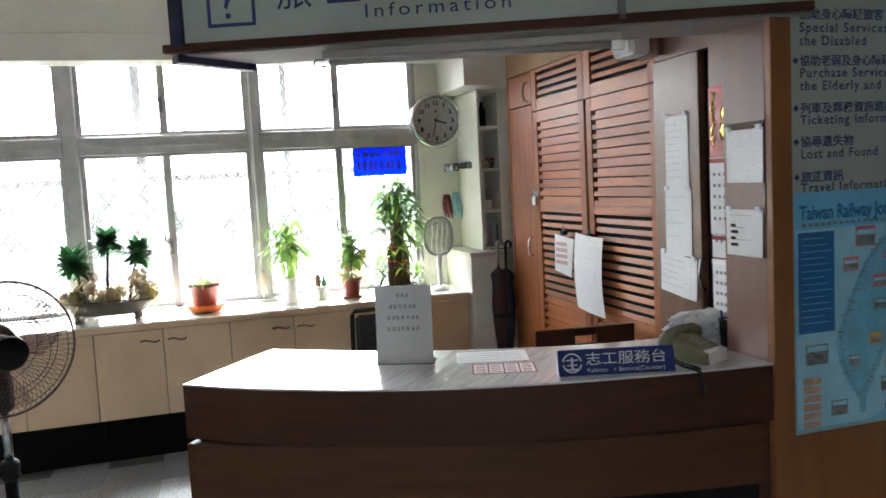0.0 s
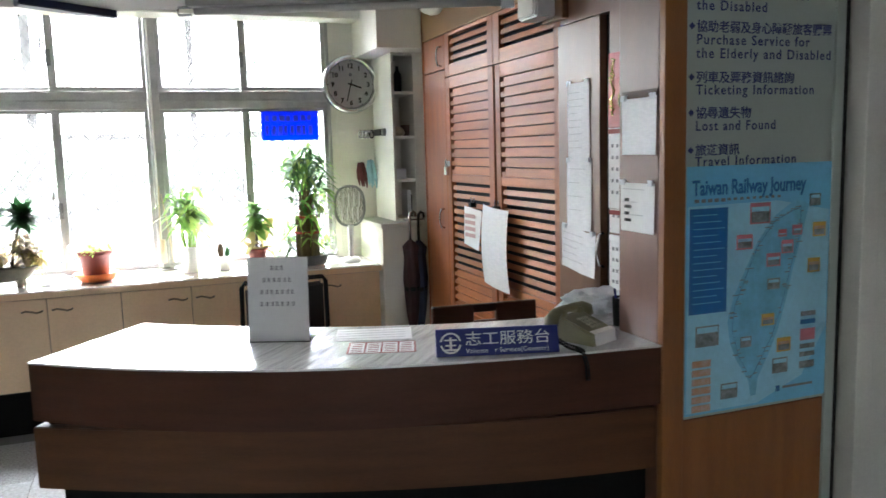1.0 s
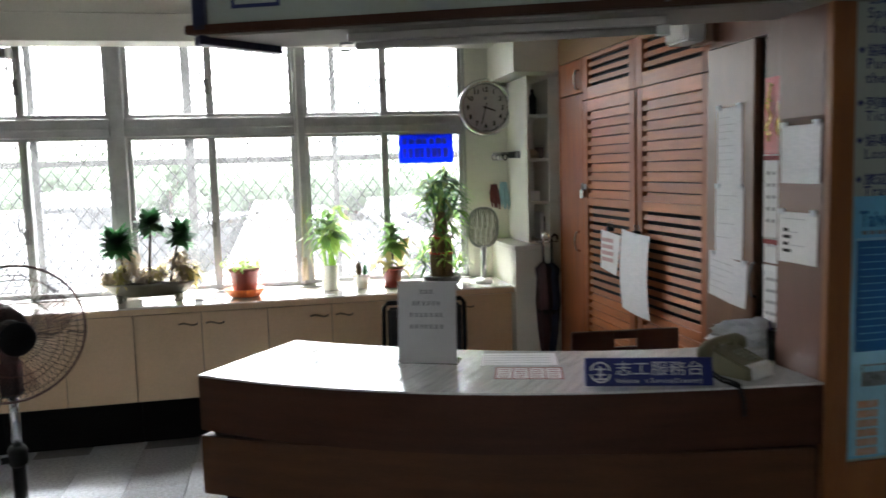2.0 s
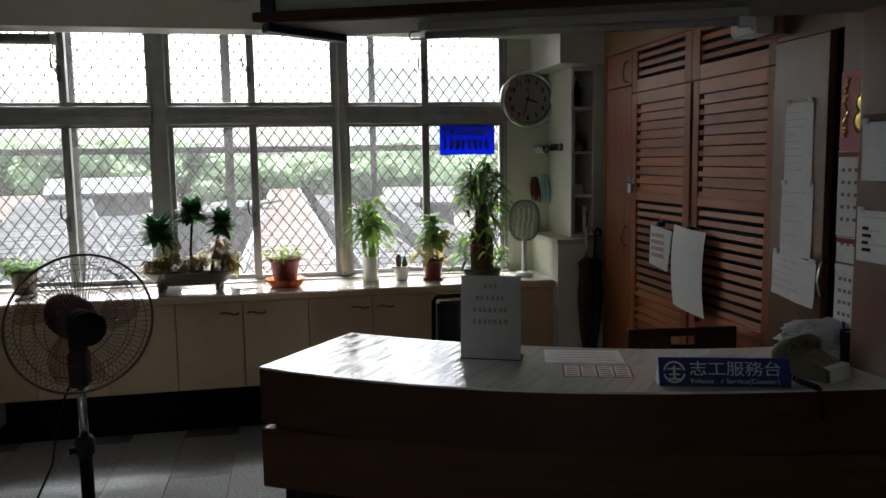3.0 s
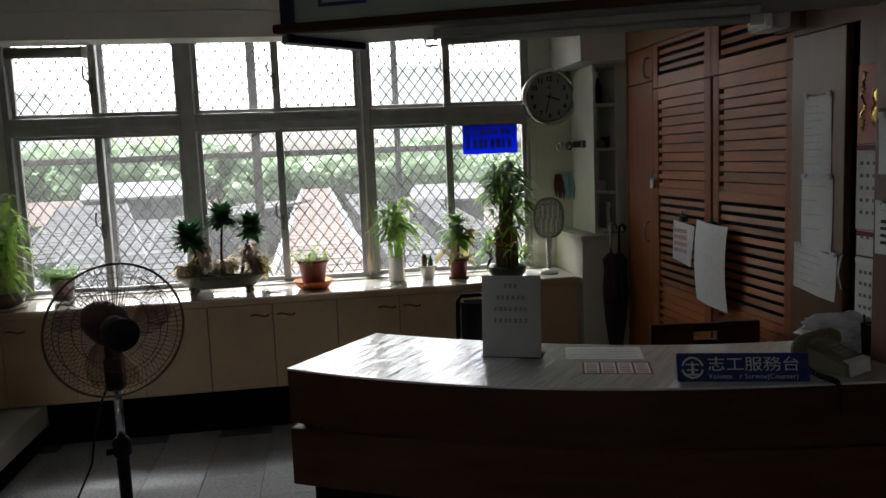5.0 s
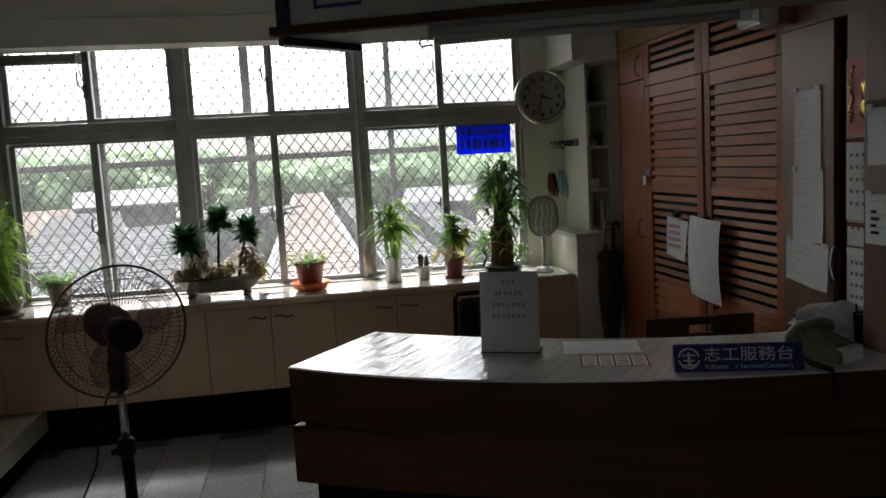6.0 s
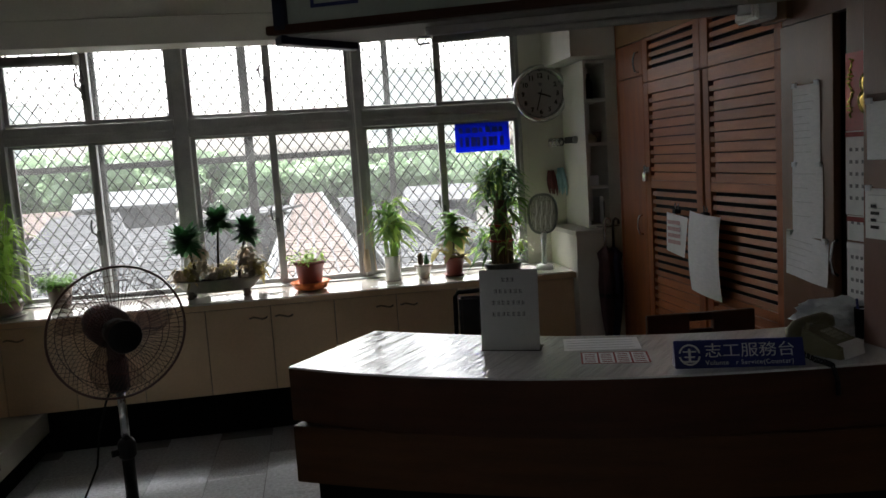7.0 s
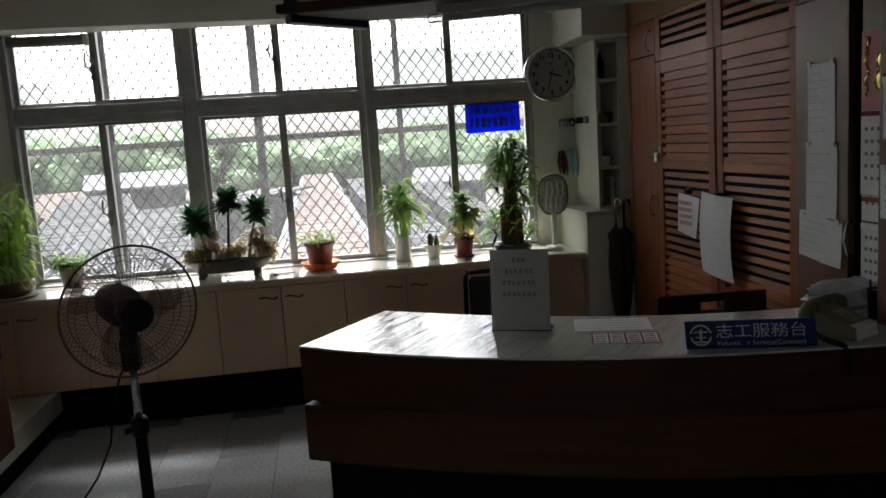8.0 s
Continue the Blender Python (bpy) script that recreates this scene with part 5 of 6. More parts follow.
oc = thing("office_chair", "black upholstered office chair with a metal frame", "chair", m=pose(0.875, 3.72, 0, 0, 0, 4))
part("backrest", prism([(-0.18, 0.02), (-0.1, -0.005), (0.1, -0.005), (0.18, 0.02), (0.18, 0.055), (0.1, 0.035), (-0.1, 0.035), (-0.18, 0.055)], 0.60, 0.93, 0.012), M["charcoal"], oc)
part("back_frame", tube([(-0.195, 0.05, 0.5), (-0.198, 0.045, 0.75), (-0.195, 0.04, 0.93), (-0.18, 0.04, 0.95), (0.18, 0.04, 0.95), (0.195, 0.04, 0.93), (0.198, 0.045, 0.75), (0.195, 0.05, 0.5)], 0.011, 10), M["black"], oc, "black tube frame", True)
part("seat", B(-0.21, 0.21, -0.4, 0.03, 0.43, 0.50, 0.025), M["charcoal"], oc)
part("back_bar", B(-0.03, 0.03, 0.04, 0.06, 0.44, 0.70, 0.005), M["black"], oc)
part("column", C((0, -0.18, 0.08), (0, -0.18, 0.43), 0.025), M["silver"], oc, smooth=True)
for k in range(5):
    a = 2 * math.pi * k / 5
    lg = part("star_leg", tube([(0, -0.18, 0.09), (0.15 * math.cos(a), -0.18 + 0.15 * math.sin(a), 0.08), (0.27 * math.cos(a), -0.18 + 0.27 * math.sin(a), 0.06)], [0.022, 0.018, 0.013], 8), M["black"], oc)
    part("castor", C((0.27 * math.cos(a), -0.192 + 0.27 * math.sin(a), 0.025), (0.27 * math.cos(a), -0.168 + 0.27 * math.sin(a), 0.025), 0.025), M["black"], lg)

# ---- things on the counter ----
n0, n1 = Vector((0.598, 2.80)), Vector((0.782, 2.72))
na = math.degrees(math.atan2(n1.y - n0.y, n1.x - n0.x))
NM = pose(n0.x, n0.y, 0.9, 0, 0, na)
ns = thing("notice_stand", "clear acrylic stand with a white printed notice sheet", "notice", m=NM)
NW, NH = 0.205, 0.285
part("sheet", B(0.0, NW, 0.0, 0.0012, 0.004, NH, m=Matrix.Rotation(radians(-5), 4, "X")), M["paper"], ns, "white paper sheet")
part("cover", B(-0.003, NW + 0.003, -0.004, -0.002, 0.002, NH + 0.002, m=Matrix.Rotation(radians(-5), 4, "X")), M["acrylic"], ns).visible_shadow = False
part("foot", B(-0.003, NW + 0.003, -0.004, 0.09, 0.001, 0.004), M["acrylic"], ns)
NT = Matrix.Rotation(radians(-5), 4, "X") @ pose(0, -0.0005, 0, 90, 0, 0)
for j, (z, cols, wch) in enumerate(((0.243, 3, 0.016), (0.203, 6, 0.0175), (0.163, 7, 0.0175), (0.123, 7, 0.0175))):
    xs = (NW - cols * wch) / 2
    for i in range(cols):
        k = (i * 5 + j * 3) % 4
        bm = B(xs + i * wch, xs + i * wch + 0.012, z, z + 0.0022, 0, 0.0006, m=NT)
        B(xs + i * wch, xs + i * wch + 0.012, z + 0.010, z + 0.012, 0, 0.0006, bm=bm, m=NT)
        B(xs + i * wch + 0.002 + 0.002 * k, xs + i * wch + 0.0045 + 0.002 * k, z, z + 0.015, 0, 0.0007, bm=bm, m=NT)
        B(xs + i * wch + 0.001, xs + i * wch + 0.011, z + 0.005, z + 0.0068, 0, 0.0006, bm=bm, m=NT)
        part("print_mark", bm, M["print"], ns)

cd = thing("card_table", "small printed card with a red-brown ruled border under film", "card", m=pose(0.858, 2.50, 0.9004, 0, 0, -18))
part("card", B(0, 0.218, 0, 0.142, 0, 0.0006), M["paper_old"], cd)
bd_ = B(0, 0.218, 0, 0.006, 0.0006, 0.0012)
B(0, 0.218, 0.136, 0.142, 0.0006, 0.0012, bm=bd_)
for i in range(5):
    x = i * 0.053
    B(x, x + 0.006, 0.006, 0.136, 0.0006, 0.0012, bm=bd_)
part("border", bd_, M["print_red"], cd)
for i in range(4):
    for j in range(5):
        part("print_bar", B(0.012 + i * 0.053, 0.046 + i * 0.053, 0.02 + j * 0.023, 0.027 + j * 0.023, 0.0006, 0.0011), M["print_red"], cd)
lf_ = tagged(link("paper_sheet", B(0, 0.26, 0, 0.17, 0, 0.0008, m=pose(0.86, 2.68, 0.9004, 0, 0, -17)), M["paper_old"], None), "pale grey sheet under the counter film", "paper")
for j in range(4):
    part("print_bar", B(0.01, 0.24, 0.03 + j * 0.035, 0.036 + j * 0.035, 0.0008, 0.0013, m=pose(0.86, 2.68, 0.9004, 0, 0, -17)), M["print_soft"], lf_)

# tent-shaped desk sign
s0, s1 = Vector((1.098, 2.335)), Vector((1.461, 2.228))
sa = math.degrees(math.atan2(s1.y - s0.y, s1.x - s0.x))
SL = (s1 - s0).length
ds = thing("desk_sign", "navy tent-shaped desk sign with white lettering", "sign", m=pose(s0.x, s0.y, 0.9005, 0, 0, sa))
tent = bmesh.new()
sec = [(0.0, 0.0), (0.062, 0.0), (0.034, 0.08), (0.028, 0.08)]
ends = [[tent.verts.new((x, y, z)) for y, z in sec] for x in (0.0, SL)]
tent.faces.new(list(reversed(ends[0])))
tent.faces.new(ends[1])
for k in range(4):
    tent.faces.new((ends[0][k], ends[0][(k + 1) % 4], ends[1][(k + 1) % 4], ends[1][k]))
bmesh.ops.recalc_face_normals(tent, faces=tent.faces)
bmesh.ops.bevel(tent, geom=tent.edges[:], offset=0.0015, segments=2, affect="EDGES")
part("body", tent, M["navy"], ds)
lean = math.degrees(math.atan2(0.028, 0.08))
DF = pose(0, -0.0007, 0, 90 - lean, 0, 0)
words("志工服務台", 0.046, DF @ pose(0.088, 0.036, 0), M["sign_white"], ds, width=0.262)
words("Volunte   r Service(Counter)", 0.02, DF @ pose(0.09, 0.010, 0), M["sign_white"], ds, space=1.1, width=0.255)
lgp = bmesh.new()
for k in range(36):
    a0, a1 = 2 * math.pi * k / 36, 2 * math.pi * (k + 1) / 36
    if k % 18 in (0, 17):
        continue
    quad = [(0.030 * math.cos(a0), 0.030 * math.sin(a0)), (0.036 * math.cos(a0), 0.036 * math.sin(a0)), (0.036 * math.cos(a1), 0.036 * math.sin(a1)), (0.030 * math.cos(a1), 0.030 * math.sin(a1))]
    prism(quad, 0, 0.0012, bm=lgp, m=DF @ pose(0.045, 0.042, 0) @ Matrix.Scale(0.9, 4))
for xa, xb, ya, yb in ((-0.022, 0.022, 0.008, 0.013), (-0.004, 0.004, -0.026, 0.02), (-0.024, 0.024, -0.026, -0.020), (-0.018, 0.018, -0.01, -0.005)):
    B(xa, xb, ya, yb, 0, 0.0012, bm=lgp, m=DF @ pose(0.045, 0.042, 0) @ Matrix.Scale(0.9, 4))
part("emblem", lgp, M["sign_white"], ds, "plain white ring emblem")

# telephone
ph_ = thing("telephone", "olive-beige push-button desk telephone", "telephone", m=pose(1.603, 2.338, 0.9, 0, 0, 24) @ Matrix.Scale(0.88, 4))
sec = [(-0.1, 0.0), (0.1, 0.0), (0.1, 0.078), (0.045, 0.092), (-0.1, 0.044)]
body = bmesh.new()
ends = [[body.verts.new((x, y, z)) for y, z in sec] for x in (-0.072, 0.072)]
body.faces.new(list(reversed(ends[0])))
body.faces.new(ends[1])
for k in range(5):
    body.faces.new((ends[0][k], ends[0][(k + 1) % 5], ends[1][(k + 1) % 5], ends[1][k]))
bmesh.ops.recalc_face_normals(body, faces=body.faces)
bmesh.ops.bevel(body, geom=body.edges[:], offset=0.007, segments=3, affect="EDGES")
part("body", body, M["phone"], ph_, smooth=False)
slope_ = math.degrees(math.atan2(0.048, 0.145))
KF = pose(0, -0.1, 0.044, slope_, 0, 0)
for r_ in range(4):
    for c_ in range(3):
        part("key", B(-0.022 + c_ * 0.022, -0.008 + c_ * 0.022, 0.04 + r_ * 0.02, 0.053 + r_ * 0.02, 0.0, 0.006, 0.001, m=KF), M["phone_key"], ph_)
part("paper_tag", sheet(0.128, 0.044, 6, 4, lambda u, v: -0.101 - 0.006 * v * v, pose(-0.062, 0, 0.047)), M["paper"], ph_, "white paper tag")
part("paper_tag", B(-0.062, 0.066, 0.002, 0.024, 0.001, 0.002, m=KF), M["paper"], ph_, "white paper tag")
hs = tube([(-0.124, 0.045, 0.062), (-0.116, 0.05, 0.086), (-0.085, 0.056, 0.104), (-0.04, 0.06, 0.11), (0.04, 0.06, 0.11), (0.085, 0.06, 0.104), (0.112, 0.06, 0.09), (0.12, 0.06, 0.07)], [0.025, 0.028, 0.021, 0.016, 0.016, 0.021, 0.027, 0.024], 16)
part("handset", hs, M["phone"], ph_, "olive handset lying on its cradle", True)
for sx in (-1, 1):
    part("cradle_horn", B(sx * 0.05 - 0.012, sx * 0.05 + 0.012, 0.035, 0.09, 0.085, 0.112, 0.005), M["phone"], ph_)
coil = []
way = [Vector((-0.128, 0.055, 0.062)), Vector((-0.145, 0.01, 0.03)), Vector((-0.155, -0.05, 0.014)), Vector((-0.16, -0.095, 0.012)), Vector((-0.163, -0.122, 0.008)), Vector((-0.165, -0.14, -0.04)), Vector((-0.16, -0.14, -0.09))]
for k in range(150):
    u = k / 149 * (len(way) - 1)
    j = min(int(u), len(way) - 2)
    a = k * 0.95
    coil.append(way[j].lerp(way[j + 1], u - j) + Vector((0.010 * math.cos(a), 0.004 * math.sin(a), 0.009 * math.sin(a))))
part("coiled_cord", tube(coil, 0.0028, 5), M["black"], ph_, "dark coiled cord", True)

# plastic bag and papers behind the telephone
q = random.Random(51)
bg = thing("paper_pile", "crumpled plastic bag and papers piled on the counter", "paper pile", m=pose(1.775, 2.555, 0.9))
for i in range(5):
    part("sheet", B(-0.10, 0.08, -0.08, 0.08, 0.002 + i * 0.006, 0.006 + i * 0.006, 0.0008, m=pose(0, 0, 0, q.uniform(-1, 1), q.uniform(-1, 1), q.uniform(-20, 20))), M["paper_old"] if i % 2 else M["paper"], bg)
bag = bmesh.new()
bmesh.ops.create_icosphere(bag, subdivisions=4, radius=1.0)
for v in bag.verts:
    nz = noise.noise(v.co * 2.2) * 0.35 + abs(noise.noise(v.co * 5.0)) * 0.28
    v.co = Vector((v.co.x * 0.115, v.co.y * 0.08, max(-0.026, v.co.z * 0.046))) * (1 + nz) + Vector((0.01, 0, 0.07))
part("bag", bag, M["bag"], bg, "crumpled clear plastic bag")
cupb = thing("pen_cup", "dark cup with an orange-topped marker", "cup", m=pose(1.83, 2.455, 0.9))
part("cup", lathe([(0.028, 0), (0.032, 0.1), (0.029, 0.1), (0.025, 0.006)], 20), M["black"], cupb, smooth=True)
part("marker", C((0.002, 0, 0.01), (0.012, 0, 0.128), 0.007), M["orange"], cupb, "orange marker")
part("pen", C((-0.008, 0.005, 0.01), (-0.02, 0.012, 0.13), 0.004), M["navy"], cupb)

# ---- lettering on the hanging sign ----
SF = pose(0, 0.0194, 0, 90, 0, 0)
bx = bmesh.new()
for xa, xb, za, zb in ((0.158, 0.322, 2.097, 2.097 + 0.012), (0.158, 0.322, 2.262 - 0.012, 2.262), (0.158, 0.158 + 0.012, 2.097 + 0.012, 2.262 - 0.012), (0.322 - 0.012, 0.322, 2.097 + 0.012, 2.262 - 0.012)):
    B(xa, xb, za, zb, 0, 0.001, bm=bx, m=SF)
part("symbol_frame", bx, M["navy_print"], sign, "navy square outline")
words("?", 0.16, SF @ pose((0.158 + 0.322) / 2 - 0.036, 2.097 + 0.028, 0), M["navy_print"], sign)
words("旅", 0.125, SF @ pose(0.392, 2.15, 0), M["navy_print"], sign)
for i in range(1, 5):
    x = 0.392 + i * 0.172
    bm = B(x, x + 0.112, 2.15, 2.15 + 0.02, 0, 0.001, m=SF)
    B(x + 0.02, x + 0.1, 2.15 + 0.05, 2.15 + 0.068, 0, 0.001, bm=bm, m=SF)
    B(x + 0.046, x + 0.064, 2.15 + 0.02, 2.15 + 0.15, 0, 0.001, bm=bm, m=SF)
    part("print_mark", bm, M["navy_print"], sign)
words("Information", 0.062, SF @ pose(0.683, 2.097, 0), M["navy_print"], sign, space=1.35, width=0.48)

# ---- railway map poster ----
PX0, PX1, PZ0, PZ1 = 1.874, 2.458, 0.652, 1.452
po = thing("map_poster", "light blue illustrated railway map poster taped to the sign board", "poster")
part("sheet", B(PX0, PX1, 2.1632, 2.1650, PZ0, PZ1), M["map_blue"], po)
U = lambda u: PX0 + (PX1 - PX0) * u
V = lambda v: PZ1 - (PZ1 - PZ0) * v


def patch(name, u0, u1, v0, v1, material, lift):
    return part(name, B(U(u0), U(u1), 2.1632 - lift - 0.0006, 2.1632 - lift, V(v1), V(v0)), material, po)


sea = prism([(U(u), V(v)) for u, v in ((0.01, 0.155), (0.62, 0.15), (0.99, 0.2), (0.99, 0.7), (0.82, 0.9), (0.5, 0.99), (0.01, 0.99))], 0, 0.0004, m=pose(0, 2.1631, 0, 90, 0, 0))
part("pale_field", sea, M["map_pale"], po)
isl = [(0.74, 0.15), (0.84, 0.17), (0.8, 0.28), (0.74, 0.42), (0.69, 0.56), (0.64, 0.68), (0.57, 0.79), (0.5, 0.88), (0.485, 0.955), (0.45, 0.955), (0.435, 0.89), (0.35, 0.8), (0.3, 0.72), (0.28, 0.63), (0.32, 0.53), (0.4, 0.42), (0.48, 0.31), (0.6, 0.21)]
part("island", prism([(U(u), V(v)) for u, v in isl], 0, 0.0005, m=pose(0, 2.1624, 0, 90, 0, 0)), M["map_land"], po, "darker blue island shape")
rail_l = [(U(u), 2.1616, V(v)) for u, v in ((0.78, 0.18), (0.6, 0.23), (0.48, 0.33), (0.4, 0.45), (0.33, 0.56), (0.31, 0.66), (0.36, 0.78), (0.45, 0.88), (0.52, 0.8), (0.6, 0.7), (0.66, 0.58), (0.72, 0.42), (0.78, 0.28), (0.78, 0.18))]
part("route_line", tube(rail_l, 0.0009, 4), M["map_deep"], po)
qm = random.Random(77)
for i in range(90):
    k = qm.randrange(len(rail_l) - 1)
    w = qm.random()
    a, b = Vector(rail_l[k]), Vector(rail_l[k + 1])
    p = a + (b - a) * w
    L = qm.uniform(0.008, 0.024)
    side = 1 if qm.random() < 0.5 else -1
    part("station_label", B(min(p.x, p.x + side * L), max(p.x, p.x + side * L), 2.1612, 2.1617, p.z, p.z + 0.0028), M["print"], po)
words("Taiwan Railway Journey", 0.066, pose(U(0.035), 2.1628, V(0.112), 90, 0, 0), M["map_deep"], po, width=0.455, bold=0.0016)
for i in range(14):
    patch("print_bar", 0.05 + i * 0.043, 0.05 + i * 0.043 + (0.03 if i < 5 else 0.022), 0.128, 0.142 if i < 5 else 0.138, M["print"], 0.0008)
patch("text_block", 0.02, 0.27, 0.165, 0.585, M["map_deep"], 0.0008)
for i in range(14):
    patch("print_bar", 0.045, 0.2 + 0.05 * ((i * 7) % 3) / 2, 0.19 + i * 0.027, 0.193 + i * 0.027, M["map_blue"], 0.0015)
for u0, u1, v0, v1, kind in ((0.42, 0.56, 0.155, 0.24, 0), (0.33, 0.44, 0.28, 0.34, 0), (0.62, 0.68, 0.27, 0.30, 0), (0.72, 0.79, 0.255, 0.297, 0), (0.645, 0.73, 0.315, 0.37, 0), (0.54, 0.64, 0.365, 0.42, 0), (0.55, 0.64, 0.47, 0.515, 2), (0.84, 0.92, 0.13, 0.18, 2), (0.87, 0.965, 0.25, 0.31, 1), (0.84, 0.93, 0.40, 0.46, 1), (0.515, 0.605, 0.615, 0.665, 1), (0.065, 0.22, 0.635, 0.72, 2), (0.37, 0.445, 0.70, 0.745, 2), (0.63, 0.73, 0.725, 0.785, 1), (0.60, 0.71, 0.81, 0.875, 2), (0.24, 0.355, 0.885, 0.95, 2)):
    f = patch("picture", u0, u1, v0, v1, (M["pic_red"], M["pic_yellow"], M["pic_dark"])[kind], 0.0020)
    du, dv = 0.008, 0.006
    top = v0 + (0.016 if kind < 2 else dv)
    part("photo", B(U(u0 + du), U(u1 - du), 2.1598, 2.1604, V(v1 - dv), V(top + (v1 - top) * 0.3)), M["pic_dark"], f)
    part("photo", B(U(u0 + du), U(u1 - du), 2.1598, 2.1604, V(top + (v1 - top) * 0.29), V(top)), M["pic_warm"] if kind == 1 else M["map_pale"], f)
for i in range(6):
    patch("legend", 0.045, 0.17, 0.775 + i * 0.037, 0.803 + i * 0.037, M["pic_warm"], 0.0015)
for v0, v1, mt in ((0.625, 0.645, "leaf_mid"), (0.66, 0.68, "map_deep"), (0.70, 0.75, "pic_red"), (0.765, 0.785, "print"), (0.80, 0.82, "pic_dark"), (0.84, 0.87, "print")):
    patch("legend", 0.80, 0.91, v0, v1, M["pic_dark"] if mt in ("print", "leaf_mid") else M[mt], 0.0015)
patch("imprint", 0.68, 0.9, 0.935, 0.945, M["print"], 0.0015)
patch("imprint", 0.63, 0.66, 0.93, 0.955, M["map_deep"], 0.0015)


# ---- papers on the doors and pillar; the face looks along -x ----
def pinned(name, label, cat, x, y1, y0, z0, z1, material, rows=0, amp=0.003, seed=1, turn=0.0, big=False):
    """A sheet against a face that looks along -x, from y1 (far) to y0 (near)."""
    q = random.Random(seed)
    t = thing(name, label, cat, m=pose(x, y1, z1, 0, 0, -90) @ pose(0, 0, 0, 0, turn, 0))
    w, h = y1 - y0, z1 - z0
    f1, f2 = q.uniform(3, 6), q.uniform(0, 3)
    bend = lambda u, v: -0.002 - amp * (0.5 + 0.5 * math.sin(u * f1 + f2 + v * 2)) - amp * 2.0 * max(0, v - 0.75) * q.choice((1, 1)) * (u > 0.6)
    part("sheet", sheet(w, h, 8, 10, bend, Matrix.Identity(4)), material, t, smooth=True)
    for r in range(rows):
        v = 0.12 + 0.78 * r / max(1, rows)
        u1 = q.uniform(0.5, 0.9)
        part("print_bar", B(w * 0.1, w * u1, -0.004 - amp * 1.6, -0.0034 - amp * 1.6, -h * v - (0.006 if big else 0.0022), -h * v), M["print_soft"], t)
    for u in (0.08, 0.9):
        part("tape", B(w * u - 0.012, w * u + 0.012, -0.006 - amp, -0.002, -0.008, 0.01), M["bag"], t)
    return t


DX = LX - 0.0125
pinned("notice", "white printed notice taped to the brown door", "paper", DX, 2.938, 2.775, 1.462, 1.768, M["paper_text"], 9, 0.003, 2)
pinned("notice", "long white printed notice taped to the brown door", "paper", DX - 0.001, 2.94, 2.762, 1.195, 1.47, M["paper_text"], 4, 0.005, 4)
pinned("form_sheet", "creased ruled form taped by the door handle", "paper", DX - 0.004, 2.975, 2.715, 1.04, 1.208, M["paper_text"], 5, 0.008, 6, turn=5)
PXF = 1.7895
s1_ = pinned("sleeved_sheet", "creased sheet in a clear sleeve on the pillar", "paper", PXF, 2.386, 2.195, 1.492, 1.672, M["paper_text"], 0, 0.006, 8)
part("sleeve_edge", B(0.0, 0.191, -0.004, -0.001, -0.002, 0.022), M["veneer"], s1_, "dark sleeve edge")
s2_ = pinned("notice", "white printed notice on the pillar", "paper", PXF, 2.392, 2.206, 1.243, 1.402, M["paper"], 3, 0.003, 10)
for i in range(4):
    part("print_mark", B(0.03, 0.055 + 0.012 * (i % 2), -0.0092, -0.0084, -0.06 - i * 0.022, -0.05 - i * 0.022), M["black"], s2_)

rd = thing("festive_hanging", "red card decoration with gold ornament", "decoration", m=pose(LX - 0.0405, 2.597, 1.845, 0, 0, -90))
part("card", B(0.0, 0.15, -0.004, -0.001, -0.26, 0.0, 0.001), M["red_gold"], rd)
for i in range(15):
    a = i * 0.9
    part("gold_scroll", tube([(0.022 + 0.012 * math.sin(a), -0.0055, -0.02 - i * 0.013), (0.034 + 0.01 * math.cos(a * 1.7), -0.006, -0.026 - i * 0.013), (0.02 + 0.012 * math.sin(a + 1), -0.0055, -0.034 - i * 0.013)], 0.0034, 5), M["gold"], rd)
part("gold_gourd", lathe([(0.032, 0), (0.034, 0.002), (0.02, 0.004)], 24, m=pose(0.105, -0.004, -0.105, 90, 0, 0)), M["gold"], rd, "gold gourd shape", True)
part("gold_gourd", lathe([(0.04, 0), (0.042, 0.002), (0.024, 0.004)], 24, m=pose(0.105, -0.0042, -0.165, 90, 0, 0)), M["gold"], rd, "gold gourd shape", True)


def calendar(z1, z0, y1, label, cols, rows, seed):
    q = random.Random(seed)
    t = thing("calendar", label, "calendar", "", pose(LX - 0.0405, y1 - 0.04, z1, 0, 0, -90))
    w, h = 0.15, z1 - z0
    part("sheet", B(0, w, -0.004, -0.001, -h, 0, 0.0008), M["paper_old"], t)
    part("binding", B(0, w, -0.006, -0.004, -0.02, -0.004), M["print_red"] if cols == 4 else M["paper"], t)
    for r in range(rows):
        for c in range(cols):
            x, z = 0.02 + c * (w - 0.03) / cols, -h * 0.2 - r * h * 0.72 / rows
            part("print_mark", B(x, x + 0.014, -0.0047, -0.004, z - 0.012, z), M["print"], t)


calendar(1.585, 1.30, 2.637, "large-figured wall calendar with a curled edge", 4, 5, 1)
calendar(1.298, 1.212, 2.630, "small printed calendar sheet under the big one", 4, 1, 2)
calendar(1.205, 0.985, 2.632, "lower wall calendar with small figures", 5, 4, 3)

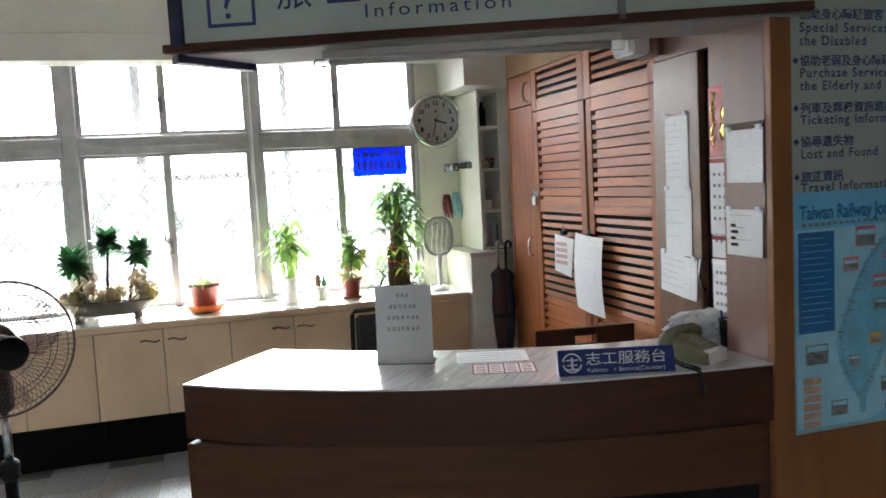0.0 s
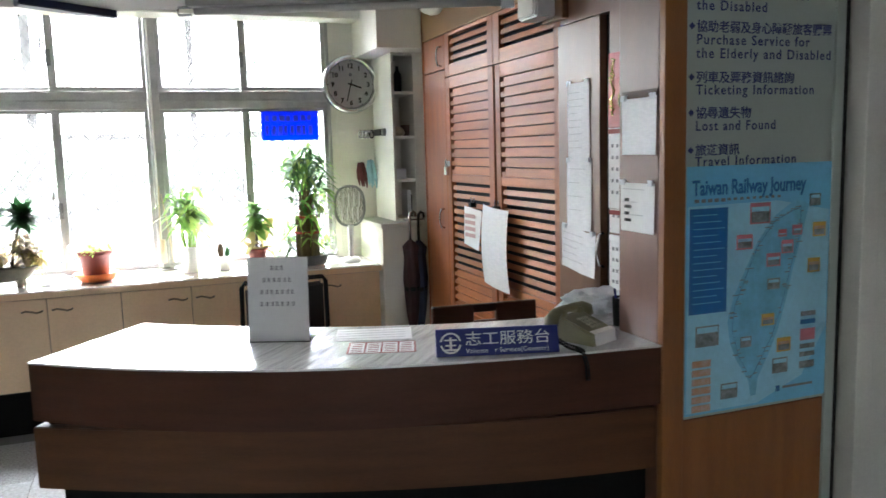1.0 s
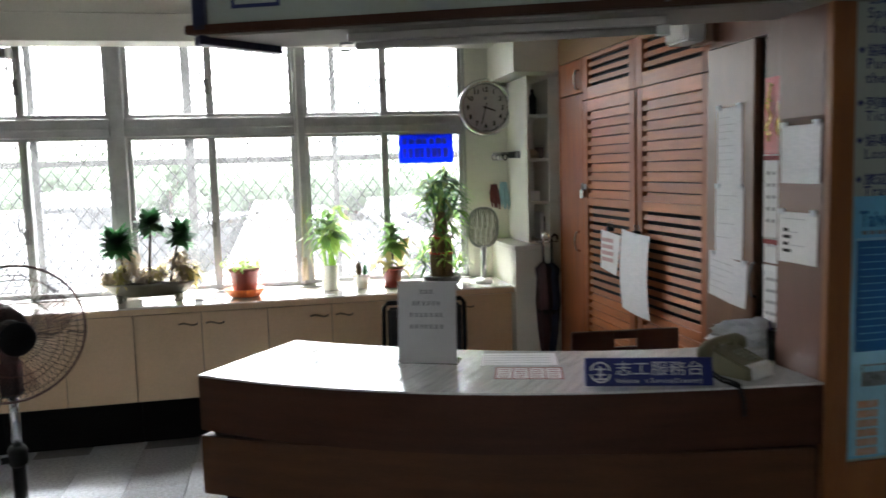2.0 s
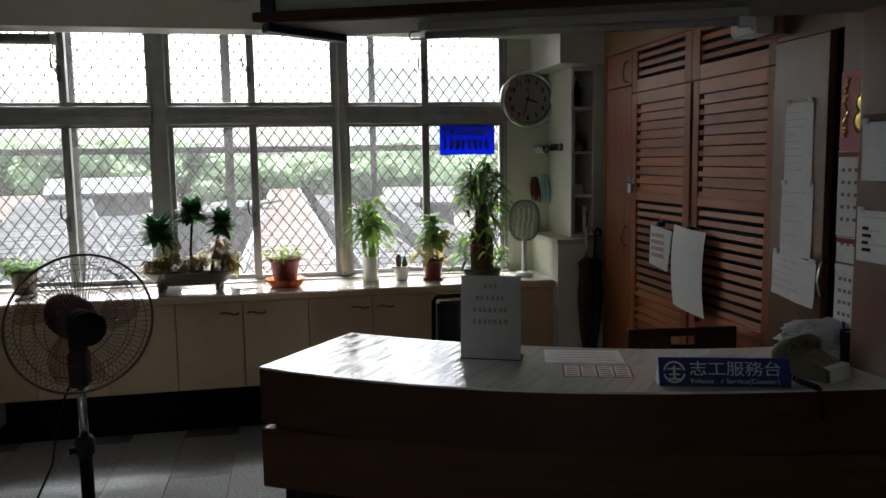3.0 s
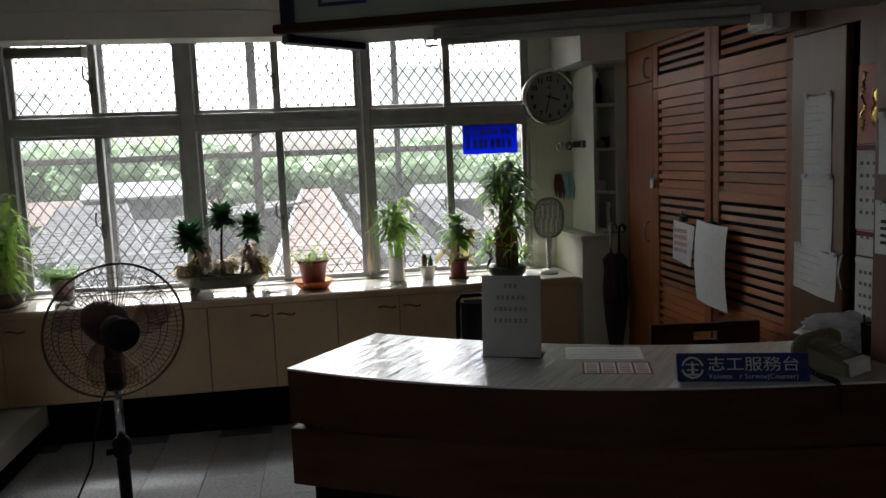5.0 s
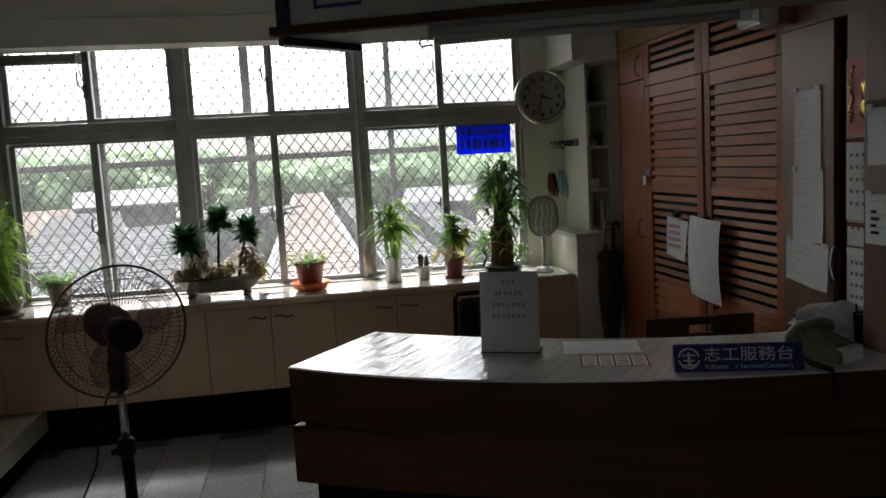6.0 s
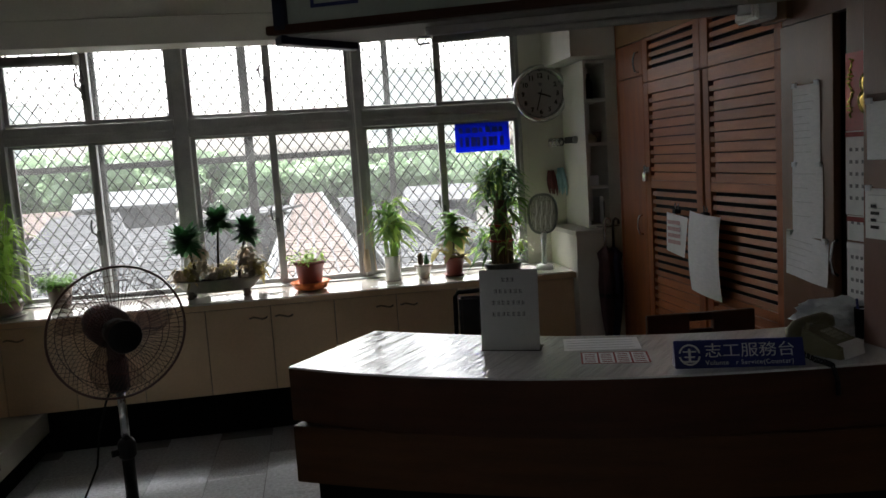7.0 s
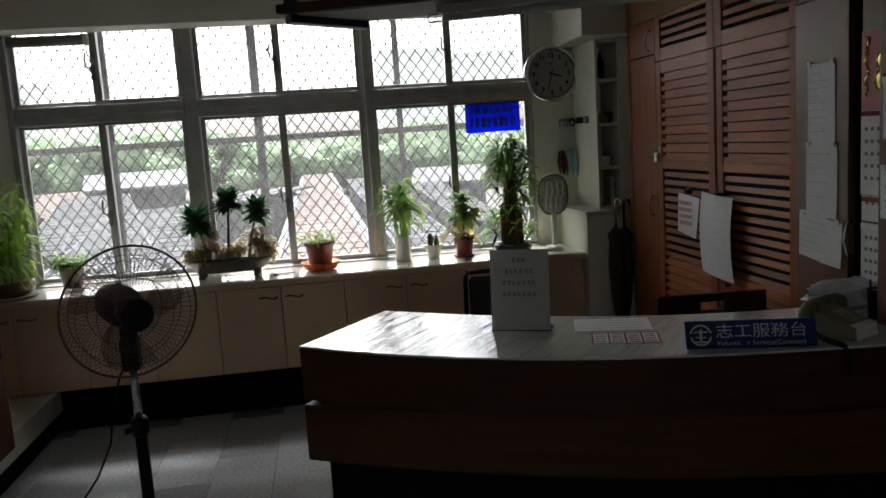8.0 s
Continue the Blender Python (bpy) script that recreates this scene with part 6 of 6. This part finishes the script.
# clipped papers on the louvres
hp = thing("clipped_papers", "two curling sheets hung on black bulldog clips from the slats", "paper", m=pose(LX - 0.012, 4.055, 1.235, 0, 0, -90))
back_sh = part("back_sheet", sheet(0.235, 0.205, 8, 8, lambda u, v: -0.004 - 0.016 * v * u, pose(0, 0, -0.012, 0, 4, 0)), M["paper"], hp, "white printed sheet", True)
for i in range(4):
    part("print_block", B(0.03, 0.17, -0.0155, -0.0150, -0.07 - i * 0.034, -0.05 - i * 0.034), M["print_pink"], back_sh)
long_sh = part("long_sheet", sheet(0.30, 0.395, 10, 14, lambda u, v: -0.016 - 0.03 * v * (1 - v) * 2 - 0.02 * math.sin(u * 3.0) * (1 - 0.4 * v), pose(0.282, 0, 0.012, 0, 3, 0) @ Matrix(((1, 0, -0.05, 0), (0, 1, 0, 0), (0, 0, 1, 0), (0, 0, 0, 1)))), M["paper_text"], hp, "long curling printed sheet", True)
for x in (0.13, 0.43):
    cl = part("clip", B(x - 0.018, x + 0.018, -0.028, 0.004, -0.012, 0.01, 0.003), M["black"], hp, "black clip")
    part("clip_arm", tube([(x - 0.009, -0.014, 0.008), (x - 0.012, -0.016, 0.036), (x - 0.004, -0.016, 0.042), (x + 0.0, -0.014, 0.012)], 0.0018, 5), M["silver"], cl)
    part("clip_arm", tube([(x + 0.009, -0.008, 0.008), (x + 0.012, -0.004, 0.036), (x + 0.004, -0.004, 0.042), (x + 0.0, -0.008, 0.012)], 0.0018, 5), M["silver"], cl)

pk = thing("padlock", "small steel padlock on the cupboard hasp", "padlock", m=pose(LX - 0.001, 4.32, 1.43))
part("body", B(-0.022, -0.002, -0.018, 0.018, -0.05, 0.0, 0.004), M["silver"], pk)
part("shackle", tube([(-0.012, -0.012, -0.002), (-0.012, -0.012, 0.026), (-0.012, -0.006, 0.036), (-0.012, 0.006, 0.036), (-0.012, 0.012, 0.026), (-0.012, 0.012, -0.002)], 0.004, 8), M["silver"], pk, smooth=True)
part("hasp", B(-0.004, 0.0, -0.03, 0.03, 0.0, 0.03, 0.001), M["alu"], pk)

sp = thing("wall_speaker", "small white wall loudspeaker on a bracket", "loudspeaker", m=pose(LX - 0.001, 3.10, 2.10))
cs = part("case", prism([(-0.122, -0.11), (-0.03, -0.10), (-0.03, 0.05), (-0.118, 0.06)], -0.064, 0.037, 0.008), M["white_plastic"], sp)
part("back_plate", B(-0.03, 0.0, -0.15, 0.02, -0.075, 0.11, 0.004), M["panel_brown"], sp)
part("bracket", tube([(-0.1, 0.055, 0.035), (-0.105, 0.06, 0.05), (-0.105, -0.02, 0.085), (-0.105, -0.08, 0.105), (-0.02, -0.08, 0.105)], 0.007, 8), M["white_plastic"], sp)
part("grille", B(-0.1255, -0.1225, -0.095, 0.048, -0.052, 0.026, 0.002, m=pose(0, 0, 0, 0, 0, -1.4)), M["lamp_white"], cs)

vt = thing("wall_ventilator", "white rounded ventilator with dark slats on the cupboard top", "ventilator", m=pose(LX - 0.001, 4.42, 2.45))
part("housing", lathe([(0.17, 0.0), (0.175, 0.03), (0.165, 0.07), (0.14, 0.085)], 36, m=pose(0, 0, 0, 0, -90, 0)), M["white_plastic"], vt, smooth=True)
for i in range(7):
    z = -0.12 + i * 0.04
    w = math.sqrt(max(0, 0.145 ** 2 - z ** 2))
    part("slat", B(-0.094, -0.084, -w, w, z - 0.012, z + 0.006, 0.002), M["black"] if i % 2 == 0 else M["white_plastic"], vt)

rb_ = thing("rolled_blind", "dark rolled blind at the head of the window", "blind")
part("roll", C((-1.735, 5.30, 2.315), (-1.30, 5.30, 2.315), 0.032, seg=18), M["alu_dark"], rb_, smooth=True)
part("end_cap", C((-1.30, 5.30, 2.315), (-1.275, 5.30, 2.315), 0.036, seg=18), M["white_plastic"], rb_, smooth=True)
part("pull_cord", tube([(-1.287, 5.285, 2.29), (-1.285, 5.28, 2.22), (-1.272, 5.28, 2.17), (-1.255, 5.285, 2.2), (-1.262, 5.285, 2.25)], 0.004, 6), M["alu_dark"], rb_)
co_ = thing("blind_cord", "pale looped cord hanging on the window post", "cord")
part("cord", tube([(0.375, 5.30, 1.35), (0.366, 5.296, 1.15), (0.36, 5.295, 0.95), (0.356, 5.28, 0.872)], 0.004, 6), M["leaf_dry"], co_)
part("cord", tube([(0.385, 5.30, 1.3), (0.41, 5.296, 1.1), (0.425, 5.295, 0.95), (0.43, 5.28, 0.872)], 0.004, 6), M["leaf_dry"], co_)
part("bundle", tube([(0.376, 5.296, 1.02), (0.372, 5.29, 0.95), (0.378, 5.285, 0.872)], [0.014, 0.024, 0.02], 10), M["leaf_dry"], co_, smooth=True)

# ---- granite floor slabs ----
TW, TD = 0.302, 0.604
meshes = {}
for kind in ("tile_a", "tile_b"):
    me = bpy.data.meshes.new("slab")
    bm = B(0.0015, TW - 0.0015, 0.0015, TD - 0.0015, -0.007, 0.0, 0.0012)
    bm.to_mesh(me)
    bm.free()
    me.materials.append(M[kind])
    meshes[kind] = me
rest = bmesh.new()
for i in range(-11, 14):
    for j in range(-7, 9):
        x, y = i * TW, j * TD + (0.3 if i % 2 else 0)
        if x < -3.38 or x + TW > 4.18 or y + TD > 5.28 or y < -4.19:
            continue
        kind = "tile_b" if ((i // 2) + j) % 3 == 0 else "tile_a"
        if -2.0 < x < 1.9 and y > 1.4:
            ob = new("slab", meshes[kind])
            ob.location = (x, y, 0.0)
            ob.parent = floor
        else:
            B(x + 0.0015, x + TW - 0.0015, y + 0.0015, y + TD - 0.0015, -0.007, 0.0, bm=rest)
tagged(part("slab_field", rest, M["tile_a"], floor), kind="stuff")
